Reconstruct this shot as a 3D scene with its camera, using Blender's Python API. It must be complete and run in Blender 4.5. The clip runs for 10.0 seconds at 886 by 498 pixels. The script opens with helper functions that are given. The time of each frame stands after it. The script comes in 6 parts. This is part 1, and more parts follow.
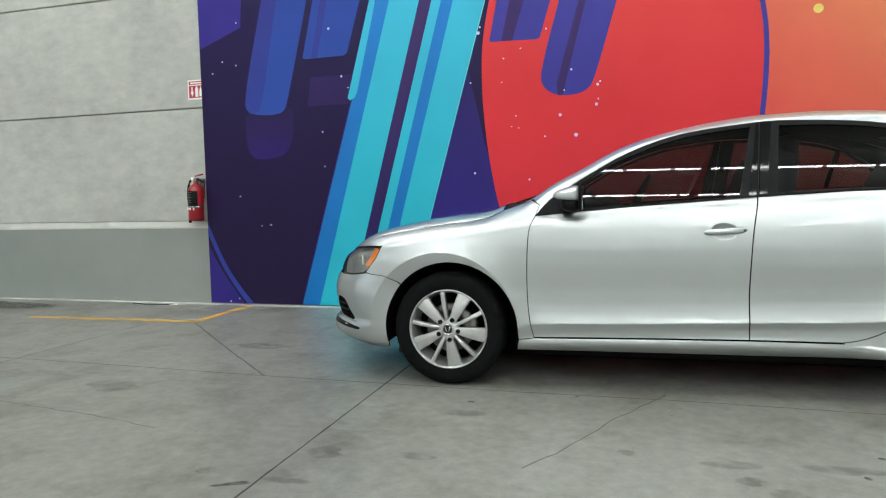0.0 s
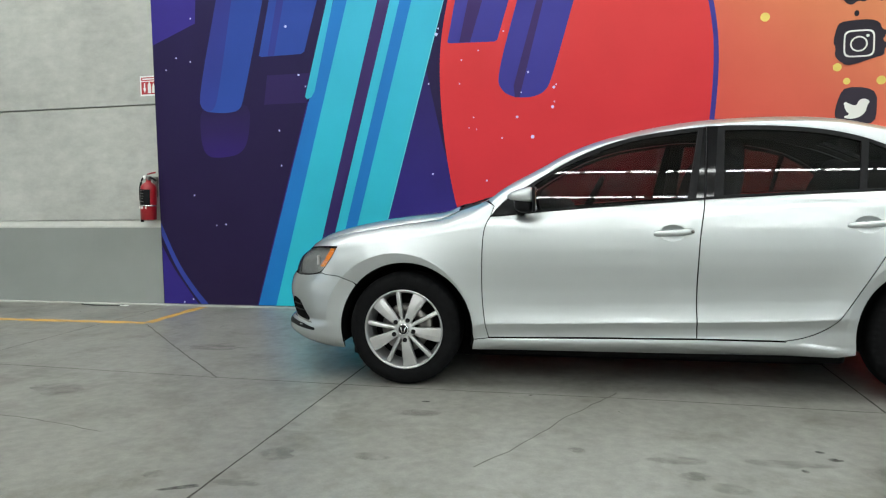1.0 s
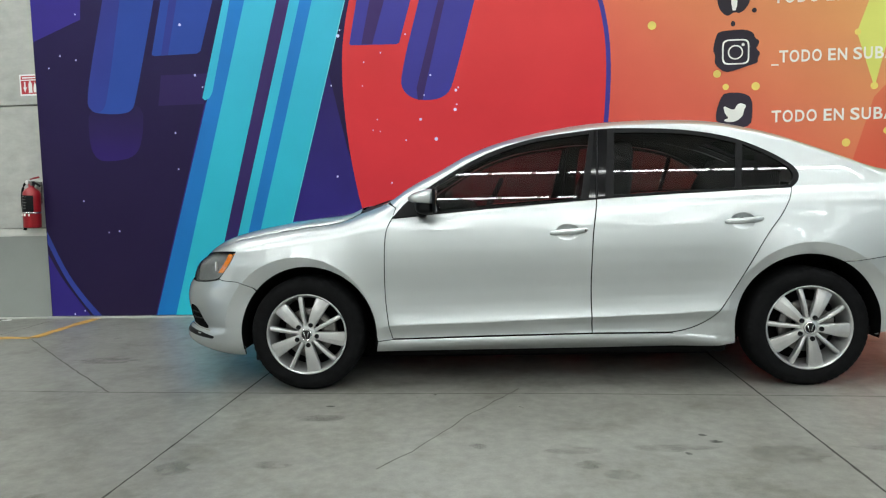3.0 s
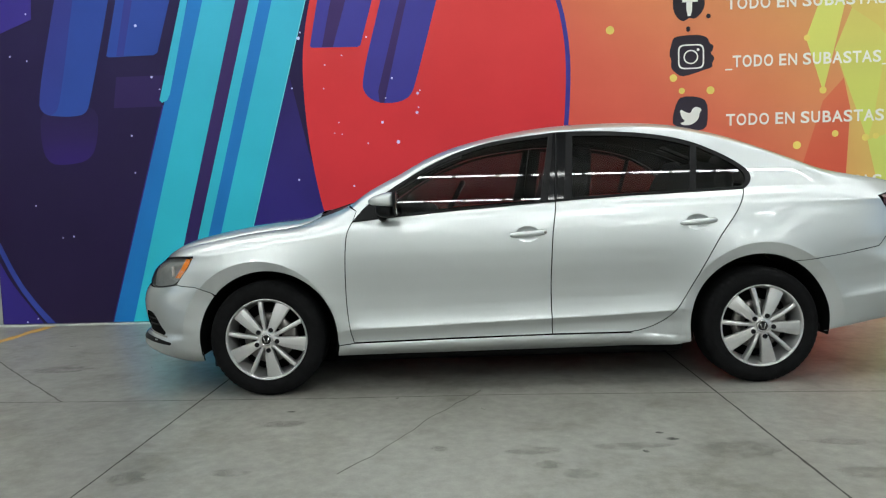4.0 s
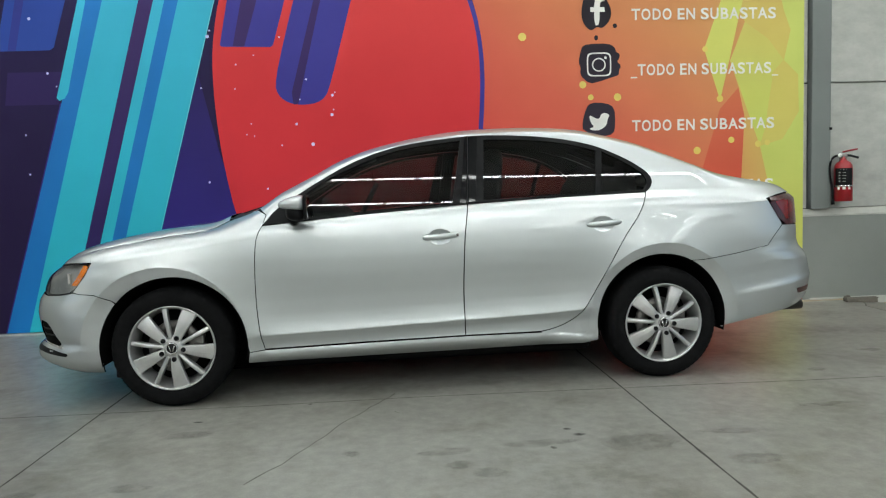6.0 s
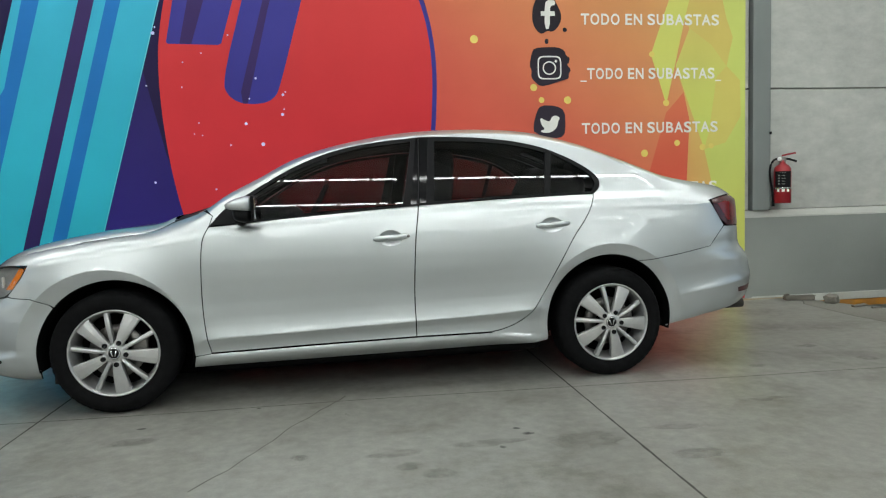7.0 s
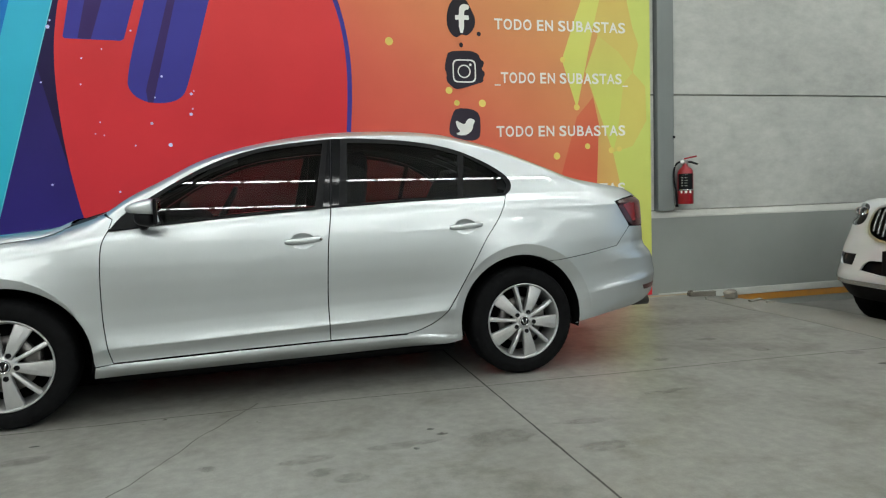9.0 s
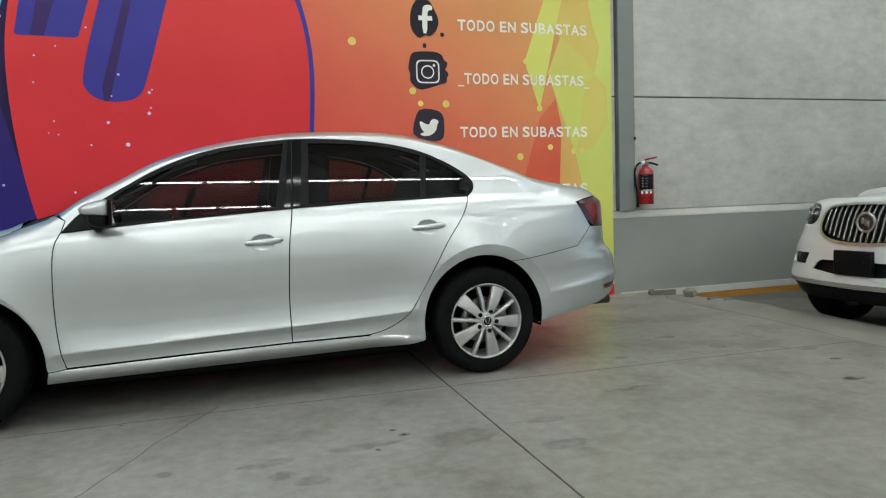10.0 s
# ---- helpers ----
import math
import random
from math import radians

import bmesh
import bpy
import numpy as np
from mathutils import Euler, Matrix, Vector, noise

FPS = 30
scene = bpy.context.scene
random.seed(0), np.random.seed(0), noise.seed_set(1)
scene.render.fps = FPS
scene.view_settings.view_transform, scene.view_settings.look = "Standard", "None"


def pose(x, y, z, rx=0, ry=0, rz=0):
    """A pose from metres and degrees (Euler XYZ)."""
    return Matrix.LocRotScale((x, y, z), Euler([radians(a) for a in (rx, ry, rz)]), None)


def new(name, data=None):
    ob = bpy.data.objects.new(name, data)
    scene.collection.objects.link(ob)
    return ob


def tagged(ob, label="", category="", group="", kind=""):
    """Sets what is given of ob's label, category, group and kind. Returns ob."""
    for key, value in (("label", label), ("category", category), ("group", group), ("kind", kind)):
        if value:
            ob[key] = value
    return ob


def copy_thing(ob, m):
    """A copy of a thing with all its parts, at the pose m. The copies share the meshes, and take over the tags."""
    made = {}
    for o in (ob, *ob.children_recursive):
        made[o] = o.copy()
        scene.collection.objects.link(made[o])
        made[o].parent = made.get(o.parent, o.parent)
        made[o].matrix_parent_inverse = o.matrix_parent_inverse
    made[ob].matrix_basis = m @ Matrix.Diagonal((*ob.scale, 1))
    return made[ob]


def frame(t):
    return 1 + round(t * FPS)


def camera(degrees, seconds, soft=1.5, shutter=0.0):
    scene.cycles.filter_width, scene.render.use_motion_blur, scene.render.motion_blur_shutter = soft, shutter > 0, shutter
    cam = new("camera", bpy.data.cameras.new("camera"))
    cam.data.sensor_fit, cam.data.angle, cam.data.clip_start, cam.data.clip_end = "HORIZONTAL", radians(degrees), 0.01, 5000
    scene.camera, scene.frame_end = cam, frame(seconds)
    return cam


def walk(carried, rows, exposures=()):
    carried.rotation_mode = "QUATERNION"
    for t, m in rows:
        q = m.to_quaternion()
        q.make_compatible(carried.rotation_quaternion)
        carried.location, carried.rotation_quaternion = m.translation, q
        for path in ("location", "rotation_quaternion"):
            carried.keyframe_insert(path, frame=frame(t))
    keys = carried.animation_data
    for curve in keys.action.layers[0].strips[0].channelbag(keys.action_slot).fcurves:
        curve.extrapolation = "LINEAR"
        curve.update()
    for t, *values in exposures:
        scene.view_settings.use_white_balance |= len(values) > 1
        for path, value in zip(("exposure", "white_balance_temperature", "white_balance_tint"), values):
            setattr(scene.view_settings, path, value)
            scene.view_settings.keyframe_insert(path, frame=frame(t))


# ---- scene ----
# x runs along the mural wall, y towards it, z up; the front wheel of the sedan stands at the origin
cam = camera(66.68, 10.0, soft=1.2)
ROWS = [  # seconds, x, y, z, yaw, pitch, roll
    (0, 0.9958, -3.5137, 1.0360, 16.082, -4.390, -1.210),
    (0.5, 1.0119, -3.5157, 1.0362, 14.627, -4.405, -0.925),
    (1, 1.0277, -3.5175, 1.0363, 12.758, -4.413, -0.802),
    (1.5, 1.0432, -3.5189, 1.0365, 10.716, -4.428, -0.870),
    (2, 1.0585, -3.5202, 1.0366, 8.714, -4.428, -1.135),
    (2.5, 1.0735, -3.5213, 1.0367, 6.950, -4.450, -1.319),
    (4, 1.1169, -3.5239, 1.0368, 2.494, -4.247, -1.760),
    (4.5, 1.1309, -3.5248, 1.0368, 1.051, -4.161, -1.804),
    (5, 1.1447, -3.5257, 1.0367, -0.552, -4.151, -1.842),
    (5.5, 1.1582, -3.5267, 1.0366, -2.258, -4.177, -1.858),
    (7, 1.1974, -3.5309, 1.0363, -7.829, -4.233, -1.694),
    (7.5, 1.2100, -3.5328, 1.0361, -9.722, -4.198, -1.749),
    (8, 1.2224, -3.5350, 1.0359, -11.349, -4.187, -1.964),
    (8.5, 1.2345, -3.5377, 1.0357, -12.896, -4.220, -1.950),
    (9, 1.2465, -3.5407, 1.0355, -14.379, -4.273, -1.874),
    (9.5, 1.2582, -3.5443, 1.0352, -15.767, -4.265, -1.894),
    (10, 1.2698, -3.5484, 1.0349, -17.187, -4.324, -1.924),
]
EXPOSE = [(0, .32), (1.5, .32), (2.5, .30), (4.0, .14), (5.5, .08), (7.5, 0.0), (10.0, 0.0)]  # seconds, stops
walk(cam, [(t, pose(x, y, z, 90 + pitch, 0, yaw) @ pose(0, 0, 0, 0, 0, roll)) for t, x, y, z, yaw, pitch, roll in ROWS], EXPOSE)

# ---- world, light ----
world = bpy.data.worlds.new("world")
scene.world = world
world.use_nodes = True
sky = world.node_tree.nodes.new("ShaderNodeTexSky")
sky.sky_type, sky.sun_disc, sky.sun_elevation, sky.sun_rotation = "NISHITA", False, radians(55), radians(200)
world.node_tree.links.new(sky.outputs[0], world.node_tree.nodes["Background"].inputs[0])
world.node_tree.nodes["Background"].inputs[1].default_value = 0.16
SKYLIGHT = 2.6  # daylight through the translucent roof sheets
TUBE = 37.5     # lit tubes


# ---- materials ----
def srgb(r, g, b):
    return tuple((c / 255 / 12.92 if c <= 10 else ((c / 255 + .055) / 1.055) ** 2.4) for c in (r, g, b))


def material(name, colour, rough=0.5, metal=0.0, vary=0.0, scale=6.0, bump=0.0, bump_scale=60.0, coat=0.0, rough_vary=0.0, spec=0.5, fine=0.0, colour2=None):
    """A principled surface whose colour wanders at two scales, with fine relief."""
    m = bpy.data.materials.new(name)
    m.use_nodes = True
    nt = m.node_tree
    b = nt.nodes["Principled BSDF"]
    b.inputs["Base Color"].default_value = (*colour, 1)
    b.inputs["Roughness"].default_value, b.inputs["Metallic"].default_value = rough, metal
    b.inputs["Coat Weight"].default_value, b.inputs["Coat Roughness"].default_value = coat, 0.05
    b.inputs["Coat IOR"].default_value = 1.7
    b.inputs["Specular IOR Level"].default_value = spec
    if vary or bump or rough_vary or fine:
        co = nt.nodes.new("ShaderNodeTexCoord")
        big = nt.nodes.new("ShaderNodeTexNoise")
        big.inputs["Scale"].default_value, big.inputs["Detail"].default_value = scale, 6
        big.inputs["Roughness"].default_value = .62
        nt.links.new(co.outputs["Object"], big.inputs["Vector"])
        small = nt.nodes.new("ShaderNodeTexNoise")
        small.inputs["Scale"].default_value, small.inputs["Detail"].default_value = bump_scale, 4
        nt.links.new(co.outputs["Object"], small.inputs["Vector"])
        if vary or fine:
            ramp = nt.nodes.new("ShaderNodeMapRange")
            ramp.inputs["From Min"].default_value, ramp.inputs["From Max"].default_value = .3, .7
            nt.links.new(big.outputs[0], ramp.inputs[0])
            mix = nt.nodes.new("ShaderNodeMix")
            mix.data_type = "RGBA"
            dark = colour2 or tuple(c * (1 - vary) for c in colour)
            light = colour if colour2 else tuple(min(1, c * (1 + vary)) for c in colour)
            mix.inputs["A"].default_value, mix.inputs["B"].default_value = (*dark, 1), (*light, 1)
            nt.links.new(ramp.outputs[0], mix.inputs["Factor"])
            out = mix.outputs["Result"]
            if fine:
                m2 = nt.nodes.new("ShaderNodeMix")
                m2.data_type, m2.blend_type = "RGBA", "OVERLAY"
                m2.inputs["Factor"].default_value = fine
                nt.links.new(out, m2.inputs["A"])
                nt.links.new(small.outputs[0], m2.inputs["B"])
                out = m2.outputs["Result"]
            nt.links.new(out, b.inputs["Base Color"])
        if rough_vary:
            rr = nt.nodes.new("ShaderNodeMapRange")
            rr.inputs["From Min"].default_value, rr.inputs["From Max"].default_value = .3, .7
            rr.inputs["To Min"].default_value, rr.inputs["To Max"].default_value = max(0, rough - rough_vary), rough + rough_vary
            nt.links.new(big.outputs[0], rr.inputs[0])
            nt.links.new(rr.outputs[0], b.inputs["Roughness"])
        if bump:
            bp = nt.nodes.new("ShaderNodeBump")
            bp.inputs["Strength"].default_value, bp.inputs["Distance"].default_value = bump, .01
            nt.links.new(small.outputs[0], bp.inputs["Height"])
            nt.links.new(bp.outputs[0], b.inputs["Normal"])
    return m


def emission(name, colour, strength):
    m = bpy.data.materials.new(name)
    m.use_nodes = True
    b = m.node_tree.nodes["Principled BSDF"]
    b.inputs["Base Color"].default_value = (.7, .7, .7, 1)
    b.inputs["Emission Color"].default_value, b.inputs["Emission Strength"].default_value = (*colour, 1), strength
    return m


def tinted_glass(name, tint, gloss_ior=1.5, rough=0.0):
    """A thin pane: it lets tinted light through and mirrors by Fresnel."""
    m = bpy.data.materials.new(name)
    m.use_nodes = True
    nt = m.node_tree
    nt.nodes.remove(nt.nodes["Principled BSDF"])
    clear, gloss = nt.nodes.new("ShaderNodeBsdfTransparent"), nt.nodes.new("ShaderNodeBsdfGlossy")
    clear.inputs[0].default_value = (*tint, 1)
    gloss.inputs["Roughness"].default_value = rough
    fr, mix = nt.nodes.new("ShaderNodeFresnel"), nt.nodes.new("ShaderNodeMixShader")
    fr.inputs[0].default_value = gloss_ior
    nt.links.new(fr.outputs[0], mix.inputs[0])
    nt.links.new(clear.outputs[0], mix.inputs[1])
    nt.links.new(gloss.outputs[0], mix.inputs[2])
    nt.links.new(mix.outputs[0], nt.nodes["Material Output"].inputs[0])
    return m


def floor_material():
    """Power-trowelled concrete: blotches, dull and polished patches, hairline crazing, oily stains."""
    m = material("polished concrete floor", (.18, .18, .165), rough=.34)
    nt = m.node_tree
    b = nt.nodes["Principled BSDF"]
    co = nt.nodes.new("ShaderNodeTexCoord")

    def noise_node(scale, detail, rough=.6, distort=0.0):
        n = nt.nodes.new("ShaderNodeTexNoise")
        n.inputs["Scale"].default_value, n.inputs["Detail"].default_value = scale, detail
        n.inputs["Roughness"].default_value, n.inputs["Distortion"].default_value = rough, distort
        nt.links.new(co.outputs["Object"], n.inputs["Vector"])
        return n

    def ramp(src, lo, hi, a=0.0, z=1.0):
        r = nt.nodes.new("ShaderNodeMapRange")
        for k, v in (("From Min", lo), ("From Max", hi), ("To Min", a), ("To Max", z)):
            r.inputs[k].default_value = v
        nt.links.new(src, r.inputs[0])
        return r.outputs[0]

    def mixed(kind, fac, a, c):
        x = nt.nodes.new("ShaderNodeMix")
        x.data_type, x.blend_type = "RGBA", kind
        for sock, v in (("Factor", fac), ("A", a), ("B", c)):
            if isinstance(v, (float, int)):
                x.inputs[sock].default_value = v
            elif isinstance(v, tuple):
                x.inputs[sock].default_value = (*v, 1)
            else:
                nt.links.new(v, x.inputs[sock])
        return x.outputs["Result"]

    wide, mid, fine, grit = noise_node(.55, 5, .6, .4), noise_node(2.3, 8, .68, .3), noise_node(16, 6), noise_node(140, 3)
    col = mixed("MIX", ramp(wide.outputs[0], .33, .67), (.142, .138, .122), (.246, .243, .222))
    col = mixed("MIX", ramp(mid.outputs[0], .36, .66, 0, .75), col, (.205, .201, .182))
    col = mixed("MULTIPLY", ramp(mid.outputs[0], .50, .33, 0, .8), col, (.66, .65, .60))
    col = mixed("OVERLAY", .5, col, fine.outputs[0])
    col = mixed("OVERLAY", .24, col, grit.outputs[0])
    spots = noise_node(5.5, 2, .4, 1.2)
    col = mixed("MULTIPLY", ramp(spots.outputs[0], .58, .80, 0, .12), col, (.62, .60, .55))
    nt.links.new(col, b.inputs["Base Color"])
    nt.links.new(ramp(mid.outputs[0], .3, .7, .40, .27), b.inputs["Roughness"])
    b.inputs["Specular IOR Level"].default_value = .45
    bp = nt.nodes.new("ShaderNodeBump")
    bp.inputs["Strength"].default_value, bp.inputs["Distance"].default_value = .12, .004
    nt.links.new(fine.outputs[0], bp.inputs["Height"])
    nt.links.new(bp.outputs[0], b.inputs["Normal"])
    return m


def wall_material(name, colour, streak=.2):
    """Precast concrete: cloudy, with trowel marks drawn along it and small air holes."""
    m = material(name, colour, rough=.72)
    nt = m.node_tree
    b = nt.nodes["Principled BSDF"]
    co = nt.nodes.new("ShaderNodeTexCoord")
    stretch = nt.nodes.new("ShaderNodeMapping")
    stretch.inputs["Scale"].default_value = (1.0, 1.0, 1.9)
    nt.links.new(co.outputs["Object"], stretch.inputs[0])
    cloud, trowel, pores = (nt.nodes.new("ShaderNodeTexNoise") for _ in range(3))
    for n, s, d, v in ((cloud, 1.1, 7, co.outputs["Object"]), (trowel, 6.0, 8, stretch.outputs[0]), (pores, 55, 3, co.outputs["Object"])):
        n.inputs["Scale"].default_value, n.inputs["Detail"].default_value = s, d
        n.inputs["Roughness"].default_value = .66
        nt.links.new(v, n.inputs["Vector"])
    add = nt.nodes.new("ShaderNodeMix")
    add.data_type, add.inputs["Factor"].default_value = "FLOAT", .45
    nt.links.new(cloud.outputs[0], add.inputs["A"])
    nt.links.new(trowel.outputs[0], add.inputs["B"])
    r = nt.nodes.new("ShaderNodeMapRange")
    r.inputs["From Min"].default_value, r.inputs["From Max"].default_value = .36, .64
    nt.links.new(add.outputs["Result"], r.inputs[0])
    mix = nt.nodes.new("ShaderNodeMix")
    mix.data_type = "RGBA"
    mix.inputs["A"].default_value = (*(c * (1 - streak) for c in colour), 1)
    mix.inputs["B"].default_value = (*(c * (1 + streak * .6) for c in colour), 1)
    nt.links.new(r.outputs[0], mix.inputs["Factor"])
    nt.links.new(mix.outputs["Result"], b.inputs["Base Color"])
    bp = nt.nodes.new("ShaderNodeBump")
    bp.inputs["Strength"].default_value, bp.inputs["Distance"].default_value = .5, .009
    nt.links.new(add.outputs["Result"], bp.inputs["Height"])
    nt.links.new(bp.outputs[0], b.inputs["Normal"])
    return m


def print_material(name, stops, axis="Z", lo=0.0, hi=3.0, rough=.42):
    """Ink on a satin sheet, its colour running along one axis."""
    m = material(name, stops[0], rough=rough, spec=.12)
    nt = m.node_tree
    b = nt.nodes["Principled BSDF"]
    co, sep, r, ramp = (nt.nodes.new("ShaderNode" + k) for k in ("TexCoord", "SeparateXYZ", "MapRange", "ValToRGB"))
    nt.links.new(co.outputs["Object"], sep.inputs[0])
    nt.links.new(sep.outputs[axis], r.inputs[0])
    r.inputs["From Min"].default_value, r.inputs["From Max"].default_value = lo, hi
    nt.links.new(r.outputs[0], ramp.inputs[0])
    el = ramp.color_ramp.elements
    while len(el) < len(stops):
        el.new(.5)
    for i, c in enumerate(stops):
        el[i].position, el[i].color = i / max(1, len(stops) - 1), (*c, 1)
    grain = nt.nodes.new("ShaderNodeTexNoise")
    grain.inputs["Scale"].default_value, grain.inputs["Detail"].default_value = 1.6, 5
    nt.links.new(co.outputs["Object"], grain.inputs["Vector"])
    mix = nt.nodes.new("ShaderNodeMix")
    mix.data_type, mix.blend_type, mix.inputs["Factor"].default_value = "RGBA", "OVERLAY", .14
    nt.links.new(ramp.outputs[0], mix.inputs["A"])
    nt.links.new(grain.outputs[0], mix.inputs["B"])
    nt.links.new(mix.outputs["Result"], b.inputs["Base Color"])
    return m


CONCRETE = wall_material("precast concrete", (.415, .42, .39), .22)
DADO = material("grey dado paint", (.225, .238, .225), rough=.55, vary=.07, scale=1.2, bump=.12, bump_scale=90, fine=.08)
LEDGE = wall_material("bare ledge concrete", (.47, .475, .44), .12)
FLOOR = floor_material()
APRON = material("pale rough apron concrete", (.19, .184, .162), rough=.6, vary=.14, scale=2.2, bump=.3, bump_scale=45, fine=.25)
WORNCREAM = material("worn cream line paint", (.44, .33, .20), rough=.7, colour2=(.40, .37, .30), vary=.2, scale=6, bump=.15)
LOWER = material("rough grey ramp concrete", (.125, .123, .112), rough=.85, vary=.2, scale=2.5, bump=.4, bump_scale=40, fine=.2)
JOINT = material("dark joint filler", (.055, .052, .045), rough=.8, vary=.3, scale=20)
SEAM = material("dusty joint filler", (.085, .082, .072), rough=.8, vary=.3, scale=8)
CRACK = material("hairline crack shade", (.125, .121, .107), rough=.8, vary=.3, scale=20)
COLUMN = material("grey column paint", (.165, .182, .175), rough=.5, vary=.05, scale=2, bump=.08, bump_scale=80)
YELLOW = material("worn yellow line paint", (.60, .32, .05), rough=.6, colour2=(.44, .27, .08), vary=.2, scale=9, bump=.1)
KERBPAINT = material("grimy orange kerb paint", (.50, .21, .018), rough=.6, colour2=(.36, .17, .04), vary=.2, scale=7, bump=.1)
PAINT = material("silver metallic paint", (.505, .535, .542), rough=.42, metal=.90, coat=1.0, vary=.015, scale=2.0)
PAINT.node_tree.nodes["Principled BSDF"].inputs["Coat Roughness"].default_value = .012
BLACK = material("satin black plastic", (.006, .006, .007), rough=.5, spec=.12, vary=.2, scale=30, bump=.05, bump_scale=300)
GLOSSBLACK = material("gloss black trim", (.005, .005, .006), rough=.06, spec=.35)
# near-black colour puts shade into hollows, gaps and undersides
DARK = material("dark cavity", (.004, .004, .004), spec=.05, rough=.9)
RUBBER = material("tyre rubber", (.0062, .0062, .0066), rough=.8, spec=.06, vary=.25, scale=25, bump=.15, bump_scale=200)
ALLOY = material("alloy wheel", (.47, .47, .465), rough=.40, metal=.70, vary=.05, scale=18, coat=.2)
TRIMGREY = material("dark grey moulded plastic", (.035, .036, .037), rough=.55, vary=.1, scale=30, bump=.05, bump_scale=300)
STEEL = material("brake steel", (.20, .19, .18), rough=.4, metal=.9, vary=.2, scale=40)
CHROME = material("chrome", (.75, .75, .75), rough=.07, metal=1.0)
GLASS = tinted_glass("tinted window glass", (.235, .24, .24), 1.55)
FARGLASS = tinted_glass("tinted far window glass", (.26, .265, .265), 1.0)
CLEARGLASS = tinted_glass("clear lamp glass", (.86, .88, .88), 1.5)
FABRIC = material("charcoal seat cloth", (.028, .028, .03), rough=.9, vary=.2, scale=14, bump=.3, bump_scale=260)
AMBER = material("amber reflector", (.75, .22, .02), rough=.2, coat=.7)
LAMPRED = material("red lamp plastic", (.15, .004, .007), rough=.2, coat=.15, vary=.2, scale=30)
LAMPDARK = material("smoked lamp plastic", (.045, .003, .005), rough=.2, coat=.1)
LAMPGREY = material("lamp bowl grey", (.31, .315, .31), rough=.3, metal=.5, vary=.15, scale=30)
SILVERED = material("lamp reflector silver", (.55, .55, .54), rough=.25, metal=.8)
DARKSTEEL = material("sooty steel", (.05, .045, .04), rough=.5, metal=.7)
WHITEPAINT = material("pearl white car paint", (.54, .57, .575), rough=.30, coat=.7, vary=.02, scale=2)
RED = material("fire red enamel", (.28, .004, .010), rough=.38, coat=.2, vary=.06, scale=12)
WHITE = material("white paint", (.78, .78, .76), rough=.5, vary=.03, scale=6)
DULL = material("dull roof sheet", (.56, .57, .56), rough=.6, vary=.1, scale=1)
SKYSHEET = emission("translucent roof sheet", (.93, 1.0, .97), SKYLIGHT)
TUBELIGHT = emission("lit tube", (.95, 1.0, .98), TUBE)
RUBBLE = material("broken concrete", (.17, .16, .135), rough=.9, vary=.25, scale=18, bump=.5, bump_scale=60)
WOODGREY = material("weathered grey plank", (.095, .086, .07), rough=.85, vary=.3, scale=14, bump=.4, bump_scale=50)


# ---- building blocks ----
def mesh(name, verts, faces, mats, parent=None, label="", smooth=False, normals=None, index=None):
    me = bpy.data.meshes.new(name)
    me.from_pydata([tuple(map(float, v)) for v in verts], [], [tuple(map(int, f)) for f in faces])
    for m in (mats if isinstance(mats, (list, tuple)) else [mats]):
        me.materials.append(m)
    if index is not None:
        me.polygons.foreach_set("material_index", index)
    me.polygons.foreach_set("use_smooth", [smooth] * len(me.polygons))
    me.update()
    if normals is not None:
        me.normals_split_custom_set_from_vertices([tuple(map(float, n)) for n in normals])
    ob = new(name, me)
    ob.parent = parent
    return tagged(ob, label)


def part(name, bm, mat, parent, label="", smooth=True):
    bmesh.ops.recalc_face_normals(bm, faces=bm.faces)
    me = bpy.data.meshes.new(name)
    bm.to_mesh(me)
    bm.free()
    me.materials.append(mat)
    me.polygons.foreach_set("use_smooth", [smooth] * len(me.polygons))
    ob = new(name, me)
    ob.parent = parent
    return tagged(ob, label)


def thing(name, m, label, category, group="", kind=""):
    ob = new(name)
    ob.matrix_basis = m
    return tagged(ob, label, category, group, kind)


def block(a, b, bevel=0.0, seg=2):
    """A bmesh box between two corners, with rounded edges."""
    bm = bmesh.new()
    bmesh.ops.create_cube(bm, size=1)
    for v in bm.verts:
        v.co = Vector([a[i] + (v.co[i] + .5) * (b[i] - a[i]) for i in range(3)])
    if bevel:
        bmesh.ops.bevel(bm, geom=list(bm.edges), offset=bevel, segments=seg, affect="EDGES", profile=.6)
    return bm


def lathe(profile, n, axis="y", closed=False):
    """A turned shape: (radius, along) pairs round an axis."""
    bm = bmesh.new()
    rings = []
    for r, a in profile:
        ring = []
        for i in range(n):
            c, s = math.cos(2 * math.pi * i / n), math.sin(2 * math.pi * i / n)
            ring.append(bm.verts.new((r * c, a, r * s) if axis == "y" else (r * c, r * s, a)))
        rings.append(ring)
    pairs = list(zip(rings, rings[1:])) + ([(rings[-1], rings[0])] if closed else [])
    for p, q in pairs:
        for i in range(n):
            bm.faces.new((p[i], p[(i + 1) % n], q[(i + 1) % n], q[i]))
    return bm


